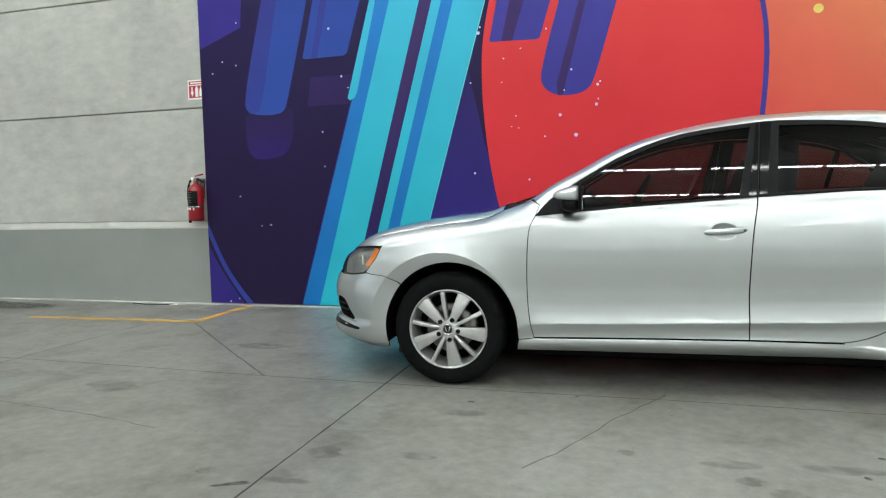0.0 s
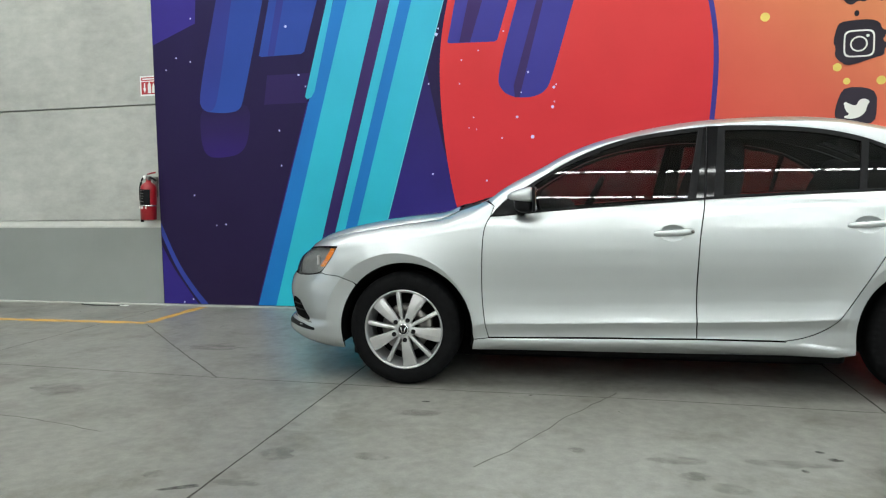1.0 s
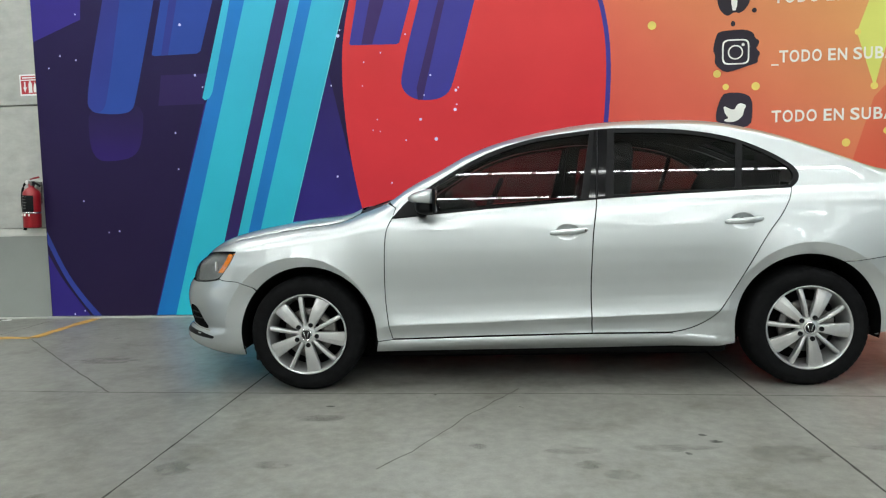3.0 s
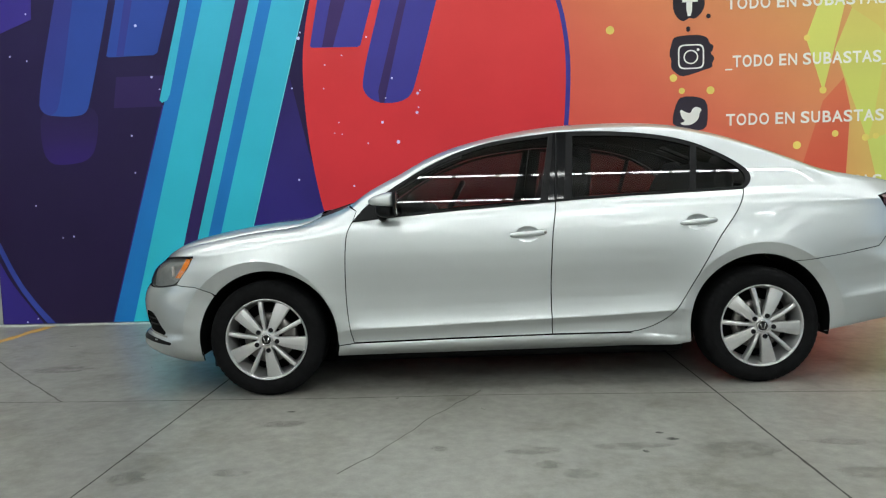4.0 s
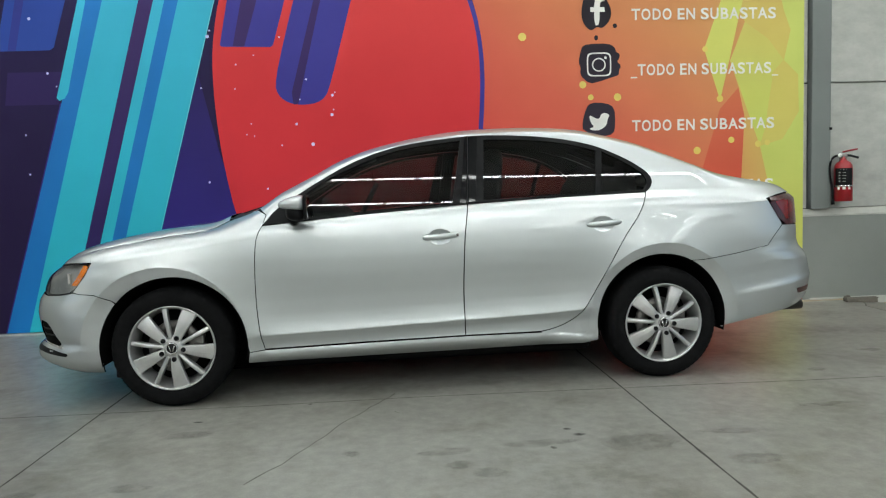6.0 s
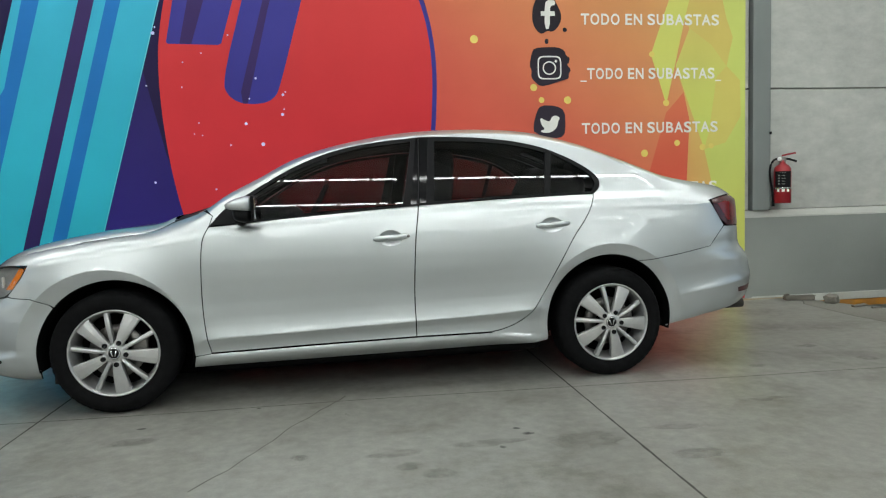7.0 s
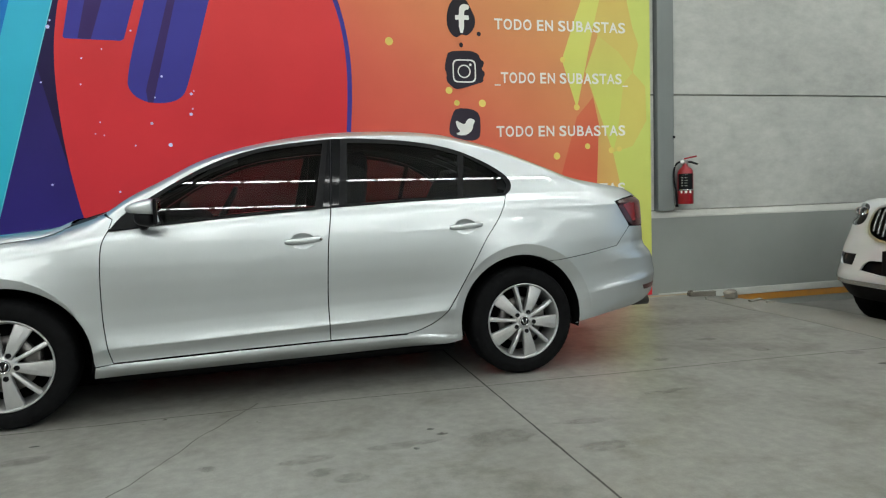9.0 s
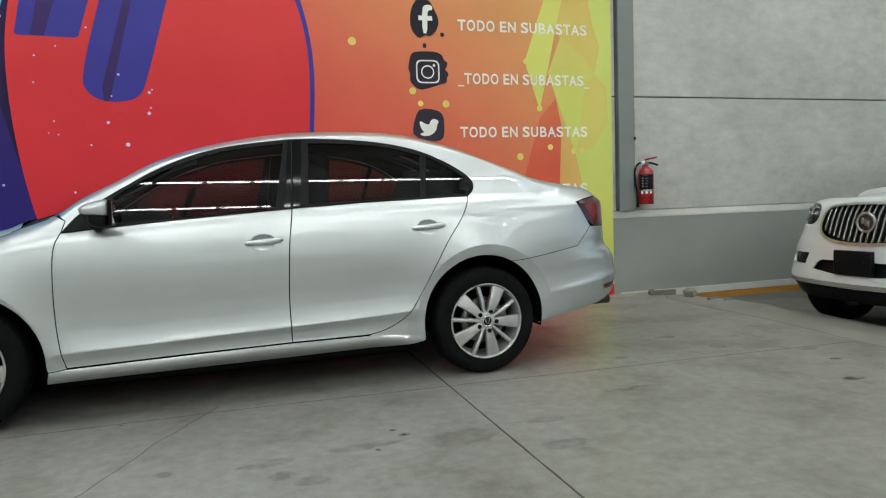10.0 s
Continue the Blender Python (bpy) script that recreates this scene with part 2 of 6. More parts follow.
def tube(points, radius, n=10):
    """A round bar along points."""
    bm = bmesh.new()
    pts = [Vector(p) for p in points]
    rings = []
    for i, p in enumerate(pts):
        d = (pts[min(i + 1, len(pts) - 1)] - pts[max(i - 1, 0)]).normalized()
        side = d.cross(Vector((0, 0, 1)) if abs(d.z) < .9 else Vector((1, 0, 0))).normalized()
        up = side.cross(d)
        rr = radius[i] if isinstance(radius, (list, tuple)) else radius
        rings.append([bm.verts.new(p + rr * (math.cos(2 * math.pi * k / n) * side + math.sin(2 * math.pi * k / n) * up)) for k in range(n)])
    for p, q in zip(rings, rings[1:]):
        for k in range(n):
            bm.faces.new((p[k], p[(k + 1) % n], q[(k + 1) % n], q[k]))
    bm.faces.new(rings[0])
    bm.faces.new(rings[-1][::-1])
    return bm


def egg(centre, half, power=2.6, n=20):
    """A rounded lump between a ball and a box."""
    bm = bmesh.new()
    bmesh.ops.create_uvsphere(bm, u_segments=2 * n, v_segments=n, radius=1)
    for v in bm.verts:
        c = [math.copysign(abs(k) ** (2 / power), k) for k in v.co]
        v.co = Vector([centre[i] + half[i] * c[i] for i in range(3)])
    return bm


def slab(outline, depth, y=0.0, bevel=0.0):
    """A flat shape given by (x, z) corners, from y back to y + depth."""
    bm = bmesh.new()
    vs = [bm.verts.new((x, y, z)) for x, z in outline]
    f = bm.faces.new(vs)
    out = bmesh.ops.extrude_face_region(bm, geom=[f])
    bmesh.ops.translate(bm, vec=(0, depth, 0), verts=[v for v in out["geom"] if isinstance(v, bmesh.types.BMVert)])
    if bevel:
        bmesh.ops.bevel(bm, geom=list(bm.edges), offset=bevel, segments=2, affect="EDGES")
    return bm


def smooth_line(pts, times=2):
    for _ in range(times):
        out = [pts[0]]
        for (ax, ay), (bx, by) in zip(pts, pts[1:]):
            out += [(.75 * ax + .25 * bx, .75 * ay + .25 * by), (.25 * ax + .75 * bx, .25 * ay + .75 * by)]
        pts = out + [pts[-1]]
    return pts


def smooth_ring(pts, times=2):
    for _ in range(times):
        out = []
        for (ax, ay), (bx, by) in zip(pts, pts[1:] + pts[:1]):
            out += [(.75 * ax + .25 * bx, .75 * ay + .25 * by), (.25 * ax + .75 * bx, .25 * ay + .75 * by)]
        pts = out
    return pts


# ---- the hall ----
WALL = 2.445     # face of the upper wall
DADO_TOP = 0.775
REACH = (-16.0, 20.0)
DEEP = -36.0
CEIL = 8.9


def structure(name, bm, mat, label, category, parent=None, smooth=False):
    return tagged(part(name, bm, mat, parent, label, smooth), label, category, kind="structure")


def slab_edge(y):
    """Where the level slab ends and the ramp begins."""
    return float(np.interp(y, (-36, -.5, .4, .7, 1.0, 1.27, 1.58, 1.82, 2.15, 2.6), (5.8, 5.70, 5.74, 5.77, 5.79, 5.75, 5.68, 5.58, 5.44, 5.36)))


def apron_line(y):
    """The joint between the hall floor and the paler apron."""
    return min(slab_edge(y) - .02, float(np.interp(y, (-36, -1, -.08, .45, 1.06, 1.35, 1.97, 2.15), (5.1, 5.14, 5.17, 5.22, 5.23, 5.19, 5.22, 5.33))))


def slope(x, y):
    """Height of the ground: level, falling off beyond the slab's edge."""
    k = min(1, max(0, (x - slab_edge(y)) / 1.15))
    return -.2 * (1 - (1 - k) ** 2)


def ground_sheet():
    left, right = [-60, REACH[0], -8, -4, 0, 4, 4.9], [9, 12, REACH[1], 60]
    ys = np.concatenate([[DEEP, -20, -10, -6, -4, -3, -2, -1], np.linspace(-.5, 2.6, 32)])
    verts, n = [], 0
    for y in ys:
        e = slab_edge(y)
        xs = left + [apron_line(y), e] + [e + k for k in (.02, .1, .2, .35, .5, .7, .95, 1.2, 2.2)] + right
        n = len(xs)
        verts += [(x, y, slope(x, y)) for x in xs]
    faces = [(j * n + i, j * n + i + 1, (j + 1) * n + i + 1, (j + 1) * n + i) for j in range(len(ys) - 1) for i in range(n - 1)]
    index = [0 if i < len(left) else 1 if i == len(left) else 2 for j in range(len(ys) - 1) for i in range(n - 1)]
    return tagged(mesh("floor", verts, faces, [FLOOR, APRON, LOWER], smooth=True, index=index), "blotchy polished grey concrete floor with sawn joints", "floor", kind="structure")


ground = ground_sheet()


def ribbon(name, pts, width, mat, label, category, z=.0012, jitter=0.0, seed=1, parent=None):
    """A thin flat line on the floor along (x, y) points."""
    rnd = random.Random(seed)
    dense = []
    for (ax, ay), (bx, by) in zip(pts, pts[1:]):
        n = max(1, int(math.hypot(bx - ax, by - ay) / .06))
        dense += [(ax + (bx - ax) * i / n, ay + (by - ay) * i / n) for i in range(n)]
    dense.append(pts[-1])
    verts, faces = [], []
    for i, (x, y) in enumerate(dense):
        a, b = dense[max(0, i - 1)], dense[min(len(dense) - 1, i + 1)]
        dx, dy = b[0] - a[0], b[1] - a[1]
        l = math.hypot(dx, dy)
        nx, ny = -dy / l, dx / l
        o = rnd.uniform(-jitter, jitter)
        w = width * (1 + rnd.uniform(-.3, .3) * (jitter > 0)) / 2
        verts += [(x + nx * (o + w), y + ny * (o + w), z + slope(x, y)), (x + nx * (o - w), y + ny * (o - w), z + slope(x, y))]
        if i:
            faces.append((2 * i - 2, 2 * i, 2 * i + 1, 2 * i - 1))
    return tagged(mesh(name, verts, faces, mat, parent), label, category, kind="structure" if not parent else "")


for jx, wd in ((-.357, .009), (2.356, .010), (-3.07, .006)):
    ribbon("floor_joint", [(jx, -9), (jx, 2.2)], wd, JOINT, "narrow dark sawn joint across the concrete floor", "floor joint", jitter=.0012, seed=int(jx * 100))
ribbon("floor_joint", [(-9, .16), (-2.5, .02), (-1.13, -.03), (.38, -.05), (1.27, -.038), (2.32, -.066), (2.8, -.078), (3.3, -.10), (3.85, -.106), (5.2, -.16)], .0075, SEAM,
       "faint sawn joint along the concrete floor", "floor joint", jitter=.0015, seed=3)
ribbon("floor_crack", [(-2.66, 1.41), (-1.9, .68), (-1.137, -.025)], .010, CRACK, "thin diagonal crack in the concrete floor", "floor crack", jitter=.004, seed=4)
ribbon("floor_crack", [(.577, -1.044), (.72, -.80), (.896, -.392), (1.142, .05)], .0065, CRACK, "thin wandering crack in the concrete floor", "floor crack", jitter=.006, seed=5)
ribbon("floor_crack", [(-2.9, -.72), (-2.275, -.781), (-1.519, -.881), (-1.15, -.96)], .0055, CRACK, "faint wandering crack in the concrete floor", "floor crack", jitter=.006, seed=6)
ribbon("floor_crack", [(apron_line(y), y) for y in (2.15, 1.97, 1.6, 1.3, 1.06, .7, .3, -.08, -1.0, -2.2)], .013, CRACK, "open joint where the floor meets the pale apron", "floor crack", jitter=.004, seed=7)
ribbon("worn_line", [(4.4, 2.345), (5.0, 2.335), (5.36, 2.33)], .075, WORNCREAM, "worn cream line painted along the wall foot", "floor line", z=.0052, jitter=.004, seed=12)
ribbon("yellow_line", [(-4.45, 1.425), (-3.6, 1.44), (-2.694, 1.465)], .085, YELLOW, "worn yellow line painted on the floor", "floor line", z=.0022, jitter=.002, seed=8)
ribbon("yellow_line", [(-2.694, 1.465), (-2.70, 2.0), (-2.69, 2.40)], .09, YELLOW, "worn yellow line painted on the floor towards the wall", "floor line", z=.0022, jitter=.002, seed=9)
ribbon("floor_edging", [(-9, 2.36), (-3.2, 2.37), (5.1, 2.33)], .10, LEDGE, "pale dusty strip of concrete along the wall foot", "edging", z=.003, jitter=.006, seed=10)


# lays flat floor marks: soaked stains and one painted shadow
def stain(x, y, rx, ry, turn, dark, seed):
    rnd = random.Random(seed)
    n = 26
    ph = [rnd.uniform(0, 6.28) for _ in range(4)]
    c, s = math.cos(turn), math.sin(turn)
    vs = [(x, y, .0013)]
    for i in range(n):
        a = 2 * math.pi * i / n
        r = 1 + .22 * math.sin(2 * a + ph[0]) + .16 * math.sin(3 * a + ph[1]) + .12 * math.sin(5 * a + ph[2]) + .08 * math.sin(8 * a + ph[3])
        px, py = rx * r * math.cos(a), ry * r * math.sin(a)
        vs.append((x + c * px - s * py, y + s * px + c * py, .0013))
    return tagged(mesh("floor_stain", vs, [(0, i, i % n + 1) for i in range(1, n + 1)], dark), "dull grey patch of stain or painted shade on the concrete floor", "floor stain", group="stains on the floor")


def patch_material(name, colour, most):
    """A mark that thins out unevenly: a soaked-in stain, or shade painted on."""
    m = bpy.data.materials.new(name)
    m.use_nodes = True
    nt = m.node_tree
    b = nt.nodes["Principled BSDF"]
    b.inputs["Base Color"].default_value, b.inputs["Roughness"].default_value = (*colour, 1), .45
    co, n, r = (nt.nodes.new("ShaderNode" + k) for k in ("TexCoord", "TexNoise", "MapRange"))
    n.inputs["Scale"].default_value, n.inputs["Detail"].default_value = 14, 5
    nt.links.new(co.outputs["Object"], n.inputs["Vector"])
    nt.links.new(n.outputs[0], r.inputs[0])
    for k, v in (("From Min", .28), ("From Max", .60), ("To Min", 0), ("To Max", most)):
        r.inputs[k].default_value = v
    off, length, rim, mul = (nt.nodes.new("ShaderNode" + k) for k in ("VectorMath", "VectorMath", "MapRange", "Math"))
    off.operation, length.operation, mul.operation, rim.interpolation_type = "SUBTRACT", "LENGTH", "MULTIPLY", "SMOOTHSTEP"
    off.inputs[1].default_value = (.5, .5, 0)
    flat = nt.nodes.new("ShaderNodeVectorMath")
    flat.operation, flat.inputs[1].default_value = "MULTIPLY", (1, 1, 0)
    nt.links.new(co.outputs["Generated"], flat.inputs[0])
    nt.links.new(flat.outputs[0], off.inputs[0])
    nt.links.new(off.outputs[0], length.inputs[0])
    nt.links.new(length.outputs["Value"], rim.inputs[0])
    for k, v in (("From Min", .30), ("From Max", .47), ("To Min", 1), ("To Max", 0)):
        rim.inputs[k].default_value = v
    nt.links.new(r.outputs[0], mul.inputs[0])
    nt.links.new(rim.outputs[0], mul.inputs[1])
    nt.links.new(mul.outputs[0], b.inputs["Alpha"])
    return m


# the wide dark patch is a shadow painted on the floor by the wall
FLOORSHADE = patch_material("wide damp patch", (.075, .072, .062), 1.2)
STAIN, OIL = patch_material("soaked stain", (.100, .095, .079), .27), patch_material("oil spot", (.05, .048, .042), .8)
for i, (x, y, rx, ry, a, mt) in enumerate(((1.358, -.834, .112, .050, .06, STAIN), (1.385, -.975, .064, .045, .06, STAIN), (1.494, -1.071, .061, .065, .07, STAIN), (1.729, -.794, .166, .055, .06, STAIN),
                                           (-.238, -1.061, .091, .075, .3, STAIN), (-.608, -1.334, .053, .035, .2, STAIN), (-.262, -1.347, .10, .035, .07, STAIN), (2.169, -.843, .16, .13, .07, STAIN),
                                           (1.936, -.72, .031, .020, .06, OIL), (1.902, -.644, .021, .013, .05, OIL), (1.793, -.854, .012, .022, .3, OIL), (.193, -.269, .023, .012, .2, OIL),
                                           (.207, -.453, .11, .07, .05, STAIN), (2.605, -.777, .146, .045, -.22, STAIN), (2.534, -1.08, .13, .06, -.21, STAIN), (.14, -1.015, .08, .06, .06, STAIN),
                                           (.961, -.796, .041, .035, .05, STAIN), (4.153, .485, .085, .045, -.46, STAIN), (4.273, .105, .089, .04, -.44, STAIN), (4.725, -.186, .094, .04, -.45, STAIN),
                                           (4.662, -.455, .044, .03, -.44, OIL), (4.387, -.813, .085, .03, -.43, OIL), (3.548, .102, .068, .04, -.44, STAIN), (-.436, -1.422, .126, .012, .5, OIL),
                                           (-5.75, 1.98, 1.15, .30, 0, FLOORSHADE), (-1.6, .7, .3, .08, .1, STAIN), (-1.9, -.4, .25, .09, -.3, STAIN), (3.2, -.5, .16, .035, .1, STAIN))):
    stain(x, y, rx, ry, a, mt, i + 1)

# upper wall: rows of precast panels with open joints, on a plinth
for row, (z0, z1) in enumerate(((.8475, 1.982), (1.994, 3.150), (3.162, 4.32), (4.332, 5.50), (5.512, 6.68), (6.692, CEIL))):
    for n, (x0, x1) in enumerate(((REACH[0], -9.2), (-9.19, 4.972), (5.17, 11.2), (11.21, REACH[1]))):
        structure("wall_panel_%d_%d" % (row + 1, n + 1), block((x0, WALL, z0), (x1, WALL + .14, z1), .004, 1), CONCRETE,
                  "pale grey precast concrete wall panel with trowel marks", "wall panel")
structure("wall_backing", block((REACH[0], WALL + .141, -.4), (REACH[1], WALL + .30, CEIL)), DARK, "dark backing behind the wall panel joints", "wall")
structure("wall_plinth", block((REACH[0], WALL - .012, -.5), (REACH[1], WALL + .14, DADO_TOP - .004)), DADO, "grey painted lower wall below the ledge", "wall")
bm = bmesh.new()
sec = ((WALL - .014, DADO_TOP - .003), (WALL - .014, DADO_TOP + .012), (WALL + .004, .843), (WALL + .14, .843), (WALL + .14, DADO_TOP - .003))
a, b = ([bm.verts.new((x, y, z)) for y, z in sec] for x in REACH)
for i in range(5):
    bm.faces.new((a[i], a[(i + 1) % 5], b[(i + 1) % 5], b[i]))
structure("wall_ledge", bm, LEDGE, "pale sloping mortar ledge on top of the lower wall", "ledge")
structure("yellow_kerb_band", block((5.15, WALL - .018, -.128), (REACH[1], WALL - .0125, -.062)), KERBPAINT, "orange-yellow band painted along the wall foot", "kerb band")
structure("wall_foot", block((5.0, WALL - .024, -.057), (REACH[1], WALL - .0125, .012)), LEDGE, "pale strip of mortar above the yellow band", "wall foot")
structure("column", block((4.985, WALL - .05, .842), (5.165, WALL + .14, CEIL), .006, 2), COLUMN, "grey painted steel column against the wall", "column")
structure("column_recess", block((4.966, WALL + .02, .842), (4.984, WALL + .14, CEIL)), DARK, "dark gap beside the column", "joint")
# rest of the hall behind the camera and overhead
for y0, y1, z0 in ((DEEP, -16, -.5), (-16, -6, 5.6), (-6, WALL + .3, -.5)):  # round the open gateway
    structure("wall_west", block((REACH[0] - .2, y0, z0), (REACH[0], y1, CEIL)), CONCRETE, "plain grey concrete end wall beside the gateway", "wall")
for y0, y1, z0 in ((DEEP, -21, -.5), (-21, -1.5, 6.2), (-1.5, WALL + .3, -.5)):  # round the open gateway
    structure("wall_east", block((REACH[1], y0, z0), (REACH[1] + .2, y1, CEIL)), CONCRETE, "plain grey concrete end wall beside the gateway", "wall")
structure("wall_south", block((REACH[0], DEEP - .2, -.5), (REACH[1], DEEP, CEIL)), CONCRETE, "plain grey concrete wall across the hall", "wall")
structure("ceiling", block((REACH[0], DEEP - .2, CEIL), (REACH[1], WALL + .3, CEIL + .1)), DULL, "dull grey sheet metal roof", "ceiling")
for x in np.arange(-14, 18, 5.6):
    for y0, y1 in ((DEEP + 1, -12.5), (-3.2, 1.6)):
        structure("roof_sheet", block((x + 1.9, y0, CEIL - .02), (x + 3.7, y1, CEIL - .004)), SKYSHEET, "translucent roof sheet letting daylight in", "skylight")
    structure("roof_beam", block((x - .09, DEEP, CEIL - .5), (x + .09, WALL, CEIL - .03), .01, 1), DULL, "dull grey steel roof beam", "beam")
# rows of tube fittings
lamp = thing("tube_lamp", pose(0, -6.6, 8.5), "lit white tube lamp hung under the roof", "ceiling lamp", "tube lamps")
part("tube", block((-.40, -.05, -.03), (.40, .05, 0), .012), TUBELIGHT, lamp, "glowing white tube")
part("tray", block((-.415, -.06, .001), (.415, .06, .05), .008), WHITE, lamp)
part("hanger", tube([(-.3, 0, .045), (-.3, 0, .41)], .006, 6), STEEL, lamp)
part("hanger", tube([(.3, 0, .045), (.3, 0, .41)], .006, 6), STEEL, lamp)
for y in (-6.6, -8.7, -2.0, .3, -10.8):
    for i in range(-12, 14):
        if (i, y) != (0, -6.6):
            copy_thing(lamp, pose(i * .88 + .3 * (abs(y + 6.6) / 2.1 % 3), y, 8.5))
batten = thing("tube_lamp", pose(-16.5, -12.9, 8.5), "long lit white tube lamp hung under the roof", "ceiling lamp", "tube lamps")
part("tube", block((-1.2, -.022, -.016), (1.2, .022, 0), .007), TUBELIGHT, batten, "glowing white tube")
part("tray", block((-1.23, -.03, .001), (1.23, .03, .035), .006), WHITE, batten)
for x in (-.9, .9):
    part("hanger", tube([(x, 0, .03), (x, 0, .41)], .006, 6), STEEL, batten)
for k in range(10):
    for i in range(-6, 6):
        if (i, k) != (-6, 0):
            copy_thing(batten, pose(i * 2.75 + .37 * (k % 3), -12.9 - 2.05 * k, 8.5))


# ---- the mural ----
FACE = 2.412


def blended_print(name, stops, direction, lo, hi):
    """Ink whose colour runs along a slanting direction in the wall's plane."""
    m = print_material(name, stops, "Z", lo, hi)
    nt = m.node_tree
    sep = next(n for n in nt.nodes if n.bl_idname == "ShaderNodeSeparateXYZ")
    rng = next(n for n in nt.nodes if n.bl_idname == "ShaderNodeMapRange")
    co = next(n for n in nt.nodes if n.bl_idname == "ShaderNodeTexCoord")
    dot = nt.nodes.new("ShaderNodeVectorMath")
    dot.operation = "DOT_PRODUCT"
    dot.inputs[1].default_value = (direction[0], 0, direction[1])
    nt.links.new(co.outputs["Object"], dot.inputs[0])
    nt.links.new(dot.outputs["Value"], rng.inputs[0])
    nt.nodes.remove(sep)
    return m


NAVY = print_material("navy ink", [srgb(33, 24, 54), srgb(34, 25, 60), srgb(36, 28, 70)], "Z", 0, 3)
INDIGO = print_material("indigo ink", [srgb(46, 36, 110), srgb(54, 44, 128)], "Z", 0, 3)
NAVYBLUE = print_material("dusk blue ink", [srgb(46, 38, 116), srgb(42, 33, 88)], "Z", .6, 2.2)
GHOST = print_material("faint violet ink", [srgb(46, 30, 100), srgb(42, 30, 80), srgb(39, 30, 68)], "Z", 1.40, 1.98)
GHOST2 = print_material("fainter violet ink", [srgb(44, 32, 78), srgb(45, 33, 82)], "Z", 1.9, 2.2)
BLUE = print_material("royal blue ink", [srgb(44, 72, 150), srgb(42, 66, 145)], "Z", 1.8, 3.2)
BLUE2 = print_material("deep blue ink", [srgb(48, 62, 138), srgb(50, 52, 126)], "Z", 1.8, 3.2)
AZURE = print_material("azure ink", [srgb(24, 106, 172), srgb(32, 108, 176), srgb(36, 116, 188)], "Z", 0, 3)
CYAN = print_material("cyan ink", [srgb(40, 166, 184), srgb(48, 168, 190), srgb(62, 172, 202)], "Z", 0, 3)
REDINK = blended_print("red ink", [srgb(198, 48, 58), srgb(200, 51, 57), srgb(203, 62, 62)], (.1, 1), .8, 3)
VIOLET = print_material("violet ink", [srgb(56, 52, 136), srgb(62, 60, 140)], "Z", 1, 3)
VIOLET2 = print_material("dark violet ink", [srgb(44, 34, 84), srgb(62, 44, 96)], "Z", .6, 3)
ORANGE = blended_print("orange ink", [srgb(201, 67, 64), srgb(204, 98, 78), srgb(206, 136, 91), srgb(206, 164, 99)], (.52, .62), 1.75, 4.2)
ORANGE2 = blended_print("ochre ink", [srgb(206, 140, 90), srgb(205, 172, 99), srgb(201, 186, 103)], (.6, .2), 2.6, 3.5)
LIME = print_material("lime ink", [srgb(194, 196, 100), srgb(193, 203, 108), srgb(198, 206, 112)], "Z", .4, 3)
OCHRE3 = print_material("olive ochre ink", [srgb(203, 190, 102), srgb(204, 178, 100)], "Z", 1.9, 2.9)
VEIL = print_material("veiled lime ink", [srgb(194, 204, 102), srgb(197, 200, 104), srgb(201, 190, 104)], "Z", 1.4, 2.5)
LIME2 = print_material("pale lime ink", [srgb(197, 202, 104), srgb(205, 205, 108)], "Z", 1.2, 3)
REDDARK = print_material("warm red ink", [srgb(202, 82, 66), srgb(205, 112, 80)], "Z", 1, 2.0)
INKBLACK = print_material("blot ink", [srgb(54, 48, 60), srgb(36, 32, 38)], "Z", 1.5, 2.8)
PALE = material("pale lettering ink", srgb(222, 222, 216), rough=.45, vary=.03, scale=5)
PALECYAN = print_material("pale cyan ink", [srgb(96, 182, 200), srgb(130, 196, 214)], "Z", .5, 3)
STARINK = material("star ink", srgb(190, 190, 230), rough=.45)
DOTINK = material("pale yellow ink", srgb(214, 196, 96), rough=.45, vary=.06, scale=14)

mural = thing("mural", pose(0, 0, 0), "large printed wall mural with stripes, a red disc and social icons", "mural")
part("board", block((-3.196, FACE, .012), (4.912, WALL - .013, 6.2)), NAVY, mural, "dark navy printed sheet on a board", smooth=False)
LAYER = [0]


def ink(name, outline, mat, label="", level=None):
    if level is None:
        LAYER[0] += 1
        level = LAYER[0]
    y = FACE - .0006 - .0002 * level
    return mesh(name, [(x, y, z) for x, z in outline], [tuple(range(len(outline)))], mat, mural, label)


def lean(bottom, top, z):
    """Where the line from bottom to top reaches the height z."""
    return (bottom[0] + (top[0] - bottom[0]) * (z - bottom[1]) / (top[1] - bottom[1]), z)


def stripe(name, l0, l1, r0, r1, mat, z0=.013, z1=4.6, label=""):
    return ink(name, [lean(l0, l1, z0), lean(r0, r1, z0), lean(r0, r1, z1), lean(l0, l1, z1)], mat, label)


ink("corner_patch", [(-3.195, 2.55), (-2.725, 2.729), (-2.62, 4.2), (-3.195, 4.2)], INDIGO)
ink("capsule_shadow", smooth_ring([(-2.70, 1.98), (-2.716, 1.632), (-2.66, 1.46), (-2.50, 1.44), (-2.267, 1.477), (-2.19, 1.664), (-2.17, 1.98)]), GHOST)
ink("capsule_shadow", [(-1.99, 2.20), (-2.03, 1.93), (-1.60, 1.93), (-1.53, 2.20)], GHOST2)
